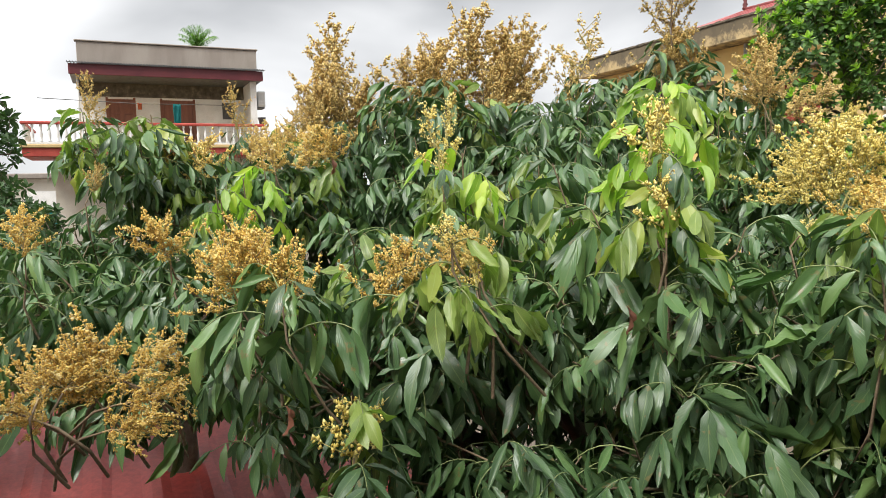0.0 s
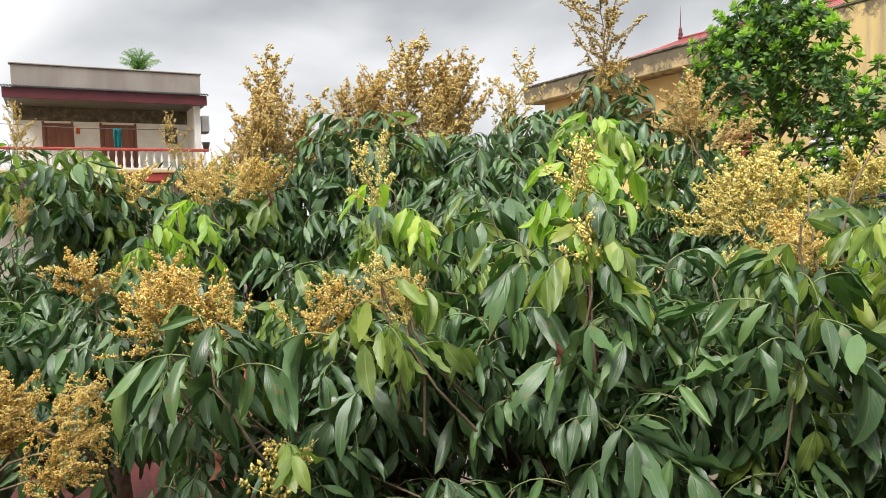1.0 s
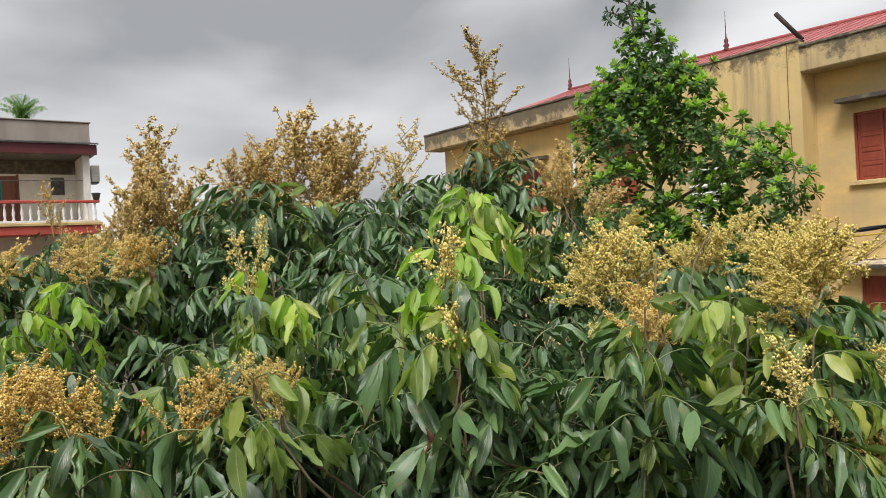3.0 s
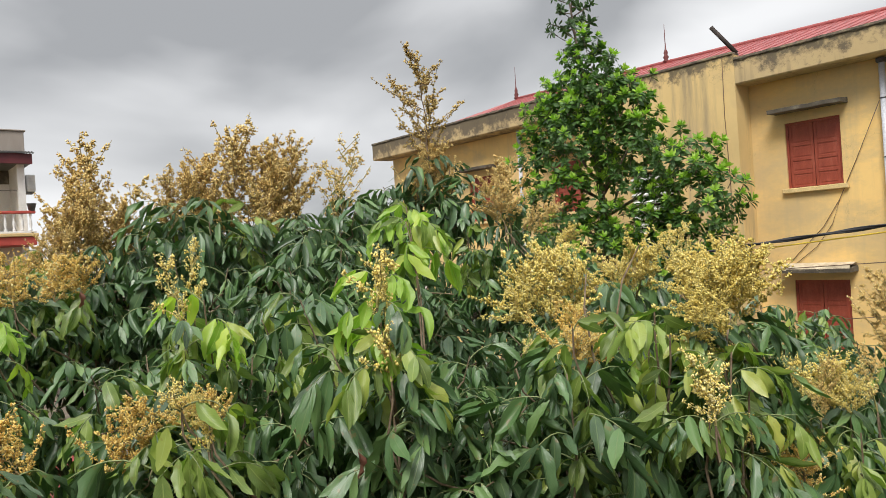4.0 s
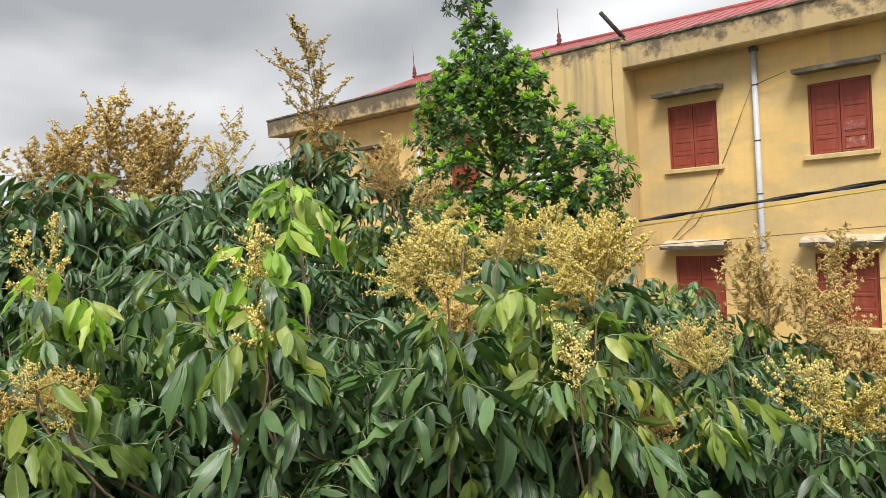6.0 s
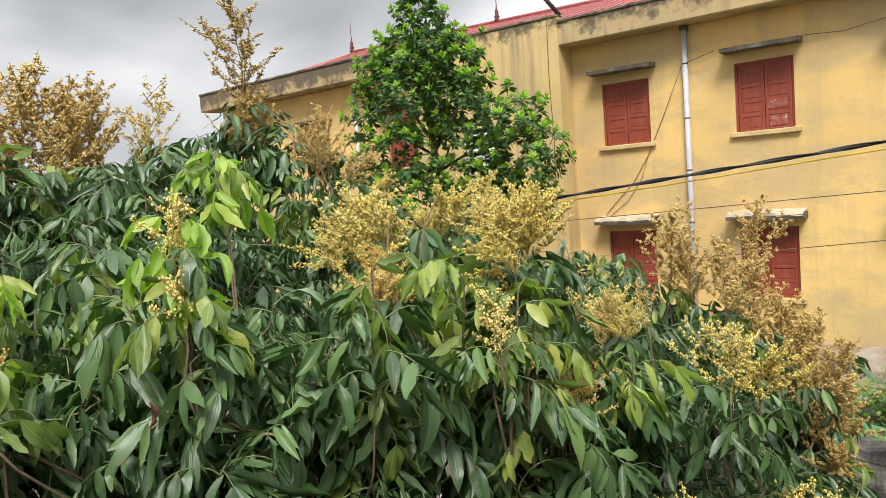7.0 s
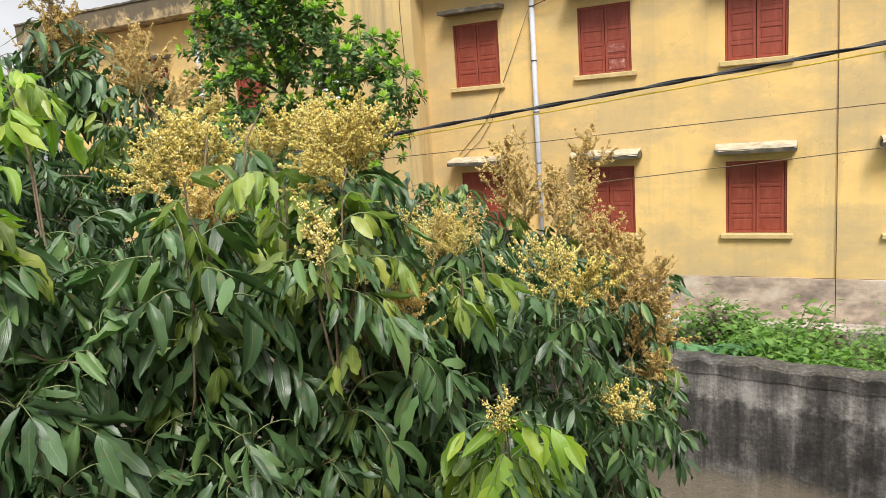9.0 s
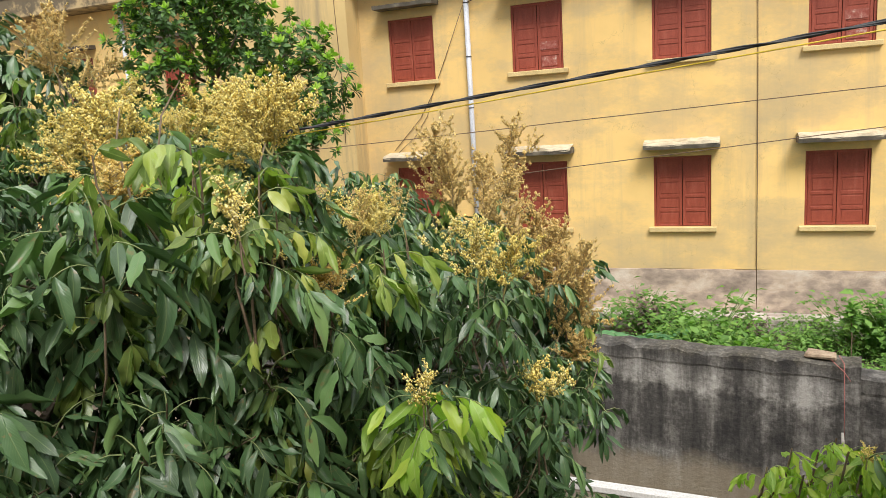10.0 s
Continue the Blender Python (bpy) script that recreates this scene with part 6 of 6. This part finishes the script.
def garden_tree():
    tree = thing("garden_tree", "bushy bright green broadleaf tree before the yellow building", "tree")
    foot, y0 = Vector((-8.75, 12.0, FIELD - 0.05)), 12.0
    axis = [foot, Vector((-8.7, y0, 2.0)), Vector((-8.62, y0 + 0.05, 4.5)), Vector((-8.75, y0, 6.6)), Vector((-9.0, y0, 8.2)), Vector((-9.2, y0, 9.9))]
    part("trunk", tube(bmesh.new(), axis, [0.13, 0.11, 0.085, 0.06, 0.035, 0.012], 10), M_BARK, tree)
    lobes = [(-9.65, 0.0, 7.45, 0.55), (-8.55, -0.2, 7.85, 0.62), (-8.05, 0.1, 7.05, 0.70), (-9.85, -0.3, 6.20, 0.75), (-8.85, -0.6, 6.50, 0.75), (-7.65, -0.3, 6.30, 0.72), (-6.85, 0.0, 5.80, 0.65),
             (-6.35, -0.2, 5.05, 0.70), (-7.05, 0.1, 4.60, 0.50), (-7.75, -0.5, 5.65, 0.42), (-8.0, -0.4, 4.5, 0.5), (-6.6, -0.3, 4.4, 0.6), (-8.1, -0.5, 7.4, 0.5), (-9.2, -0.3, 7.0, 0.6), (-8.75, -0.8, 5.20, 0.80), (-9.95, -0.4, 5.05, 0.78), (-8.5, -0.6, 3.9, 1.1), (-6.9, -0.3, 4.0, 0.9), (-10.0, -0.2, 3.9, 0.9), (-8.6, 0.7, 6.2, 0.8)]
    spots2 = []
    for lx, ly, lz, lr in lobes:
        c = Vector((lx, y0 + ly, lz))
        root = Vector((-8.68, y0, max(2.2, lz - 0.9)))
        part("limb", tube(bmesh.new(), [root, root.lerp(c, 0.5) + Vector((0, 0, -0.08)), c], [0.04, 0.026, 0.012], 6), M_BARK, tree)
        n = int(86 * lr * lr / 0.5)
        for k in range(n):
            f = (k + 0.5) / n
            ct = 1 - 1.75 * f
            st = math.sqrt(max(0, 1 - ct * ct))
            a = k * 2.39996 + lx
            nrm = Vector((st * math.cos(a), st * math.sin(a), ct))
            lump = noise.noise((lx + nrm.x, ly + nrm.y, lz + nrm.z * 1.4))
            if lump < 0.0 and rng.random() < 0.75:
                continue
            depth = rng.uniform(0.45, 1.2)
            q = c + nrm * lr * depth * (1 + 0.55 * lump)
            ax = (nrm * 0.8 + Vector((0, 0, 0.8))).normalized()
            m = Matrix.Translation(q) @ ax.to_track_quat("Z", "Y").to_matrix().to_4x4() @ Matrix.Scale(rng.uniform(0.75, 1.15), 4)
            # outer, upper rosettes get pale shoots like lit tips; inner ones coloured dark like shade
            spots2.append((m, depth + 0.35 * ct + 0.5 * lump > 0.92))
    spots2.sort(key=lambda it: it[0].translation.y - 0.3 * it[0].translation.z)
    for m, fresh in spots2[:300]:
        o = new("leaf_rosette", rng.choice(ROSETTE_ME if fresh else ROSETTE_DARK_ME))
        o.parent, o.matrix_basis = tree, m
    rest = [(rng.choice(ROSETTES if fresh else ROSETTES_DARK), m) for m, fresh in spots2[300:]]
    o = new("foliage", mesh_of("foliage", rest, ROSETTE_MATS))
    o.parent = tree
    tagged(o, kind="stuff")
    # the thin leader above the crown, with older, sparser leaves
    top = []
    s = Shape()
    for k in range(26):
        base = axis[4].lerp(axis[5], -0.1 + 1.05 * k / 26)
        a = k * 2.4
        ln = rng.uniform(0.3, 0.7) * (1.1 - 0.5 * k / 26)
        end = base + Vector((math.cos(a) * ln, math.sin(a) * ln, ln * rng.uniform(0.3, 0.8)))
        stalk(s, (base, base.lerp(end, 0.5) + Vector((0, 0, -0.02)), end), 0.012, 0.005, 4, 0)
        for _ in range(2):
            q = base.lerp(end, rng.uniform(0.5, 1.0))
            top.append((rng.choice(ROSETTES_DULL), Matrix.Translation(q) @ (end - base).to_track_quat("Z", "Y").to_matrix().to_4x4() @ Matrix.Scale(rng.uniform(0.6, 0.9), 4)))
    o = new("leader_foliage", mesh_of("leader_foliage", top, (M_FARLEAF, M_FARLEAF, M_BARK)))
    o.parent = tree
    tagged(o, "dull sparse leaves of the leading shoot", kind="stuff")
    o = new("leader_twig", mesh_of("leader_twig", [(s.done(), Matrix())], (M_BARK,)))
    o.parent = tree
    return tree


garden_tree()


# ---- weeds between the garden wall and the building ----
def weed(leaves, height, spread, size, slim):
    s = Shape()
    for _ in range(5):
        a = rng.random() * 6.28
        tip = Vector((math.cos(a) * spread * 0.5, math.sin(a) * spread * 0.5, height * rng.uniform(0.7, 1.0)))
        stalk(s, [(0, 0, 0), tip * 0.5 + Vector((0, 0, 0.05)), tip], 0.008, 0.003, 3, 0)
        for _ in range(leaves // 5):
            f = rng.uniform(0.25, 1.0)
            q = tip * f + Vector((rng.uniform(-1, 1), rng.uniform(-1, 1), rng.uniform(-0.5, 0.5))) * spread * 0.22
            b2 = rng.random() * 6.28
            ll = size * rng.uniform(0.6, 1.2)
            leaflet(s, q, (math.cos(b2), math.sin(b2), rng.uniform(-0.5, 0.5)), (0.2 * math.cos(b2), 0.2 * math.sin(b2), 1), ll, ll * slim, rng.uniform(0.2, 1.0), 0.3, 2, 2, 0, 0.05)
    return s.done()


def papaya_leaf():
    """A lobed hand-shaped leaf on a long stalk."""
    s = Shape()
    for k in range(5):
        a, el = k * 1.257 + rng.uniform(-0.2, 0.2), radians(rng.uniform(25, 60))
        tip = Vector((math.cos(a) * math.cos(el), math.sin(a) * math.cos(el), math.sin(el))) * rng.uniform(0.4, 0.6)
        stalk(s, [(0, 0, 0), tip * 0.5, tip], 0.008, 0.005, 4, 0)
        for j in range(7):
            b2 = j * 0.9 + a - 2.7
            d = Vector((math.cos(b2), math.sin(b2), -0.1))
            leaflet(s, tip, d, (0, 0, 1), rng.uniform(0.18, 0.28), 0.07, 0.4, 0.25, 2, 4, 0, 0.1)
    return s.done()


WEEDS = [weed(125, rng.uniform(0.40, 0.66), rng.uniform(0.6, 0.9), rng.uniform(0.085, 0.12), 0.62) for _ in range(6)]
PAPAYA = [papaya_leaf() for _ in range(2)]


def weed_patch(name, label, shapes, material, spots2):
    me = mesh_of(name, [(rng.choice(shapes), pose(x, y, FIELD - 0.02, 0, 0, rng.uniform(0, 360)) @ Matrix.Scale(sc, 4)) for x, y, sc in spots2], (material, material))
    o = new(name, me)
    return tagged(o, label, "weeds", kind="stuff")


spots_a = []
for _ in range(350):
    x, y = rng.uniform(-3.0, 6.4), rng.uniform(9.4, 14.9)
    tall = 0.65 + 1.5 * max(0, noise.noise((x * 0.9, y * 0.6, 3.0)) + 0.15)
    spots_a.append((x, y, tall * rng.uniform(0.8, 1.2)))
weed_patch("weeds", "rank green weeds filling the strip behind the garden wall", WEEDS, M_WEED, spots_a)
weed_patch("papaya_seedlings", "blue-green lobed papaya seedlings among the weeds", PAPAYA, M_WEED_BLUE, [(rng.uniform(-1.6, 0.2), rng.uniform(10.0, 13.0), rng.uniform(1.2, 1.8)) for _ in range(14)])
weed_patch("dry_weeds", "withered dark brown weed stalks against the plinth", WEEDS, M_DRY, [(-0.55, 14.6, 1.3), (-0.4, 14.4, 1.1), (1.05, 14.7, 1.25), (-0.7, 14.3, 1.0), (0.95, 14.9, 1.0)])
sapling = thing("sapling", "slender green sapling rising from the weeds", "sapling")
s = Shape()
stalk(s, [(2.6, 13.5, FIELD), (2.6, 13.5, 0.4), (2.58, 13.45, 0.8)], 0.012, 0.006, 5, 0)
part_o = new("stem", mesh_of("stem", [(s.done(), Matrix())], (M_TWIG,)))
part_o.parent = sapling
o = new("foliage", mesh_of("foliage", [(rng.choice(ROSETTES), pose(2.58, 13.45, 0.6 + 0.12 * k, 0, 0, 70 * k)) for k in range(3)], (M_WEED, M_WEED, M_TWIG)))
o.parent = sapling
tagged(o, kind="stuff")

# ---- a young longan at the terrace's foot ----
longan_tree(
    "young longan with pale yellow-green leaves by the wall", (1.05, 2.75, YARD), (0.98, 2.62, 2.6),
    [(1.12, 2.72, 2.92, 0.20)], [("small", 0.93, 2.54, 3.17, 0.4, 0, 0)],
    [(1.08, 2.62, 3.06, 6)], [(0.67, 2.56, 3.13, 7), (0.74, 2.58, 3.19, 8), (0.81, 2.57, 3.19, 7), (0.89, 2.57, 3.20, 7), (0.96, 2.57, 3.23, 8), (0.77, 2.55, 3.12, 7), (0.86, 2.59, 3.23, 7), (0.92, 2.55, 3.14, 7), (1.00, 2.58, 3.18, 7)], near=80, lime_size=0.46)


# ---- far trees ----
def far_tree(name, label, foot, height, spread, clumps, category="tree"):
    tree = thing(name, label, category)
    f = Vector(foot)
    top = f + Vector((0.3, 0.2, height * 0.75))
    part("trunk", tube(bmesh.new(), [f, f.lerp(top, 0.5) + Vector((0.1, -0.1, 0)), top], [0.22, 0.15, 0.06], 8), M_BARK, tree)
    pieces = []
    for k in range(clumps):
        a, r = rng.random() * 6.28, spread * math.sqrt(rng.random())
        z = height * (0.5 + 0.5 * rng.random() ** 0.8) * (1 - 0.22 * (r / spread) ** 2)
        q = f + Vector((math.cos(a) * r, math.sin(a) * r, z))
        if k % 9 == 0:
            part("limb", tube(bmesh.new(), [f.lerp(top, rng.uniform(0.4, 0.9)), q], [0.06, 0.015], 5), M_BARK, tree)
        pieces.append((rng.choice(ROSETTES_DULL), Matrix.Translation(q) @ pose(0, 0, 0, rng.uniform(-40, 40), rng.uniform(-40, 40), rng.uniform(0, 360)) @ Matrix.Scale(rng.uniform(1.2, 2.0), 4)))
    o = new("crown", mesh_of("crown", pieces, (M_FARLEAF, M_FARLEAF, M_BARK)))
    o.parent = tree
    tagged(o, kind="stuff")


far_tree("shade_tree", "dark shade tree beside the white house", (-25.8, -4.3, FIELD), 8.4, 1.9, 190)
far_tree("shade_tree", "low dark shade tree below the balcony", (-24.0, -3.2, FIELD), 5.0, 1.9, 170)
far_tree("shade_tree", "green tree crown far behind the longan trees", (-60, 46, FIELD), 11, 6.0, 200)


def palm(foot, height):
    tree = thing("coconut_palm", "coconut palm crown rising behind the white house", "palm")
    f = Vector(foot)
    top = f + Vector((0.4, 0.3, height))
    part("trunk", tube(bmesh.new(), [f, f.lerp(top, 0.5) + Vector((-0.2, 0, 0)), top], [0.22, 0.16, 0.13], 10), M_BARK, tree)
    for k in range(24):
        a, el = k * 2.4, radians(rng.uniform(48, 105))
        s = Shape()
        pts, p2 = [], top.copy()
        for i in range(8):
            pts.append(p2.copy())
            p2 = p2 + Vector((math.cos(a) * math.cos(el), math.sin(a) * math.cos(el), math.sin(el))) * 0.21
            el -= radians(8)
        stalk(s, pts, 0.03, 0.01, 4, 0)
        out = Vector((-math.sin(a), math.cos(a), 0))
        for i in range(1, 8):
            for j in range(3):
                q = pts[i - 1].lerp(pts[i], j / 3)
                for sd in (-1, 1):
                    leaflet(s, q, out * sd + (pts[i] - pts[i - 1]).normalized() * 0.5 - Vector((0, 0, 0.6)), (0, 0, 1), 0.48 * (1 - 0.06 * i), 0.04, 0.5, 0.4, 2, 3, 0)
        o = new("frond", mesh_of("frond", [(s.done(), Matrix())], (M_WEED,)))
        o.parent = tree


palm((-44.2, 4.7, FIELD), 12.55)
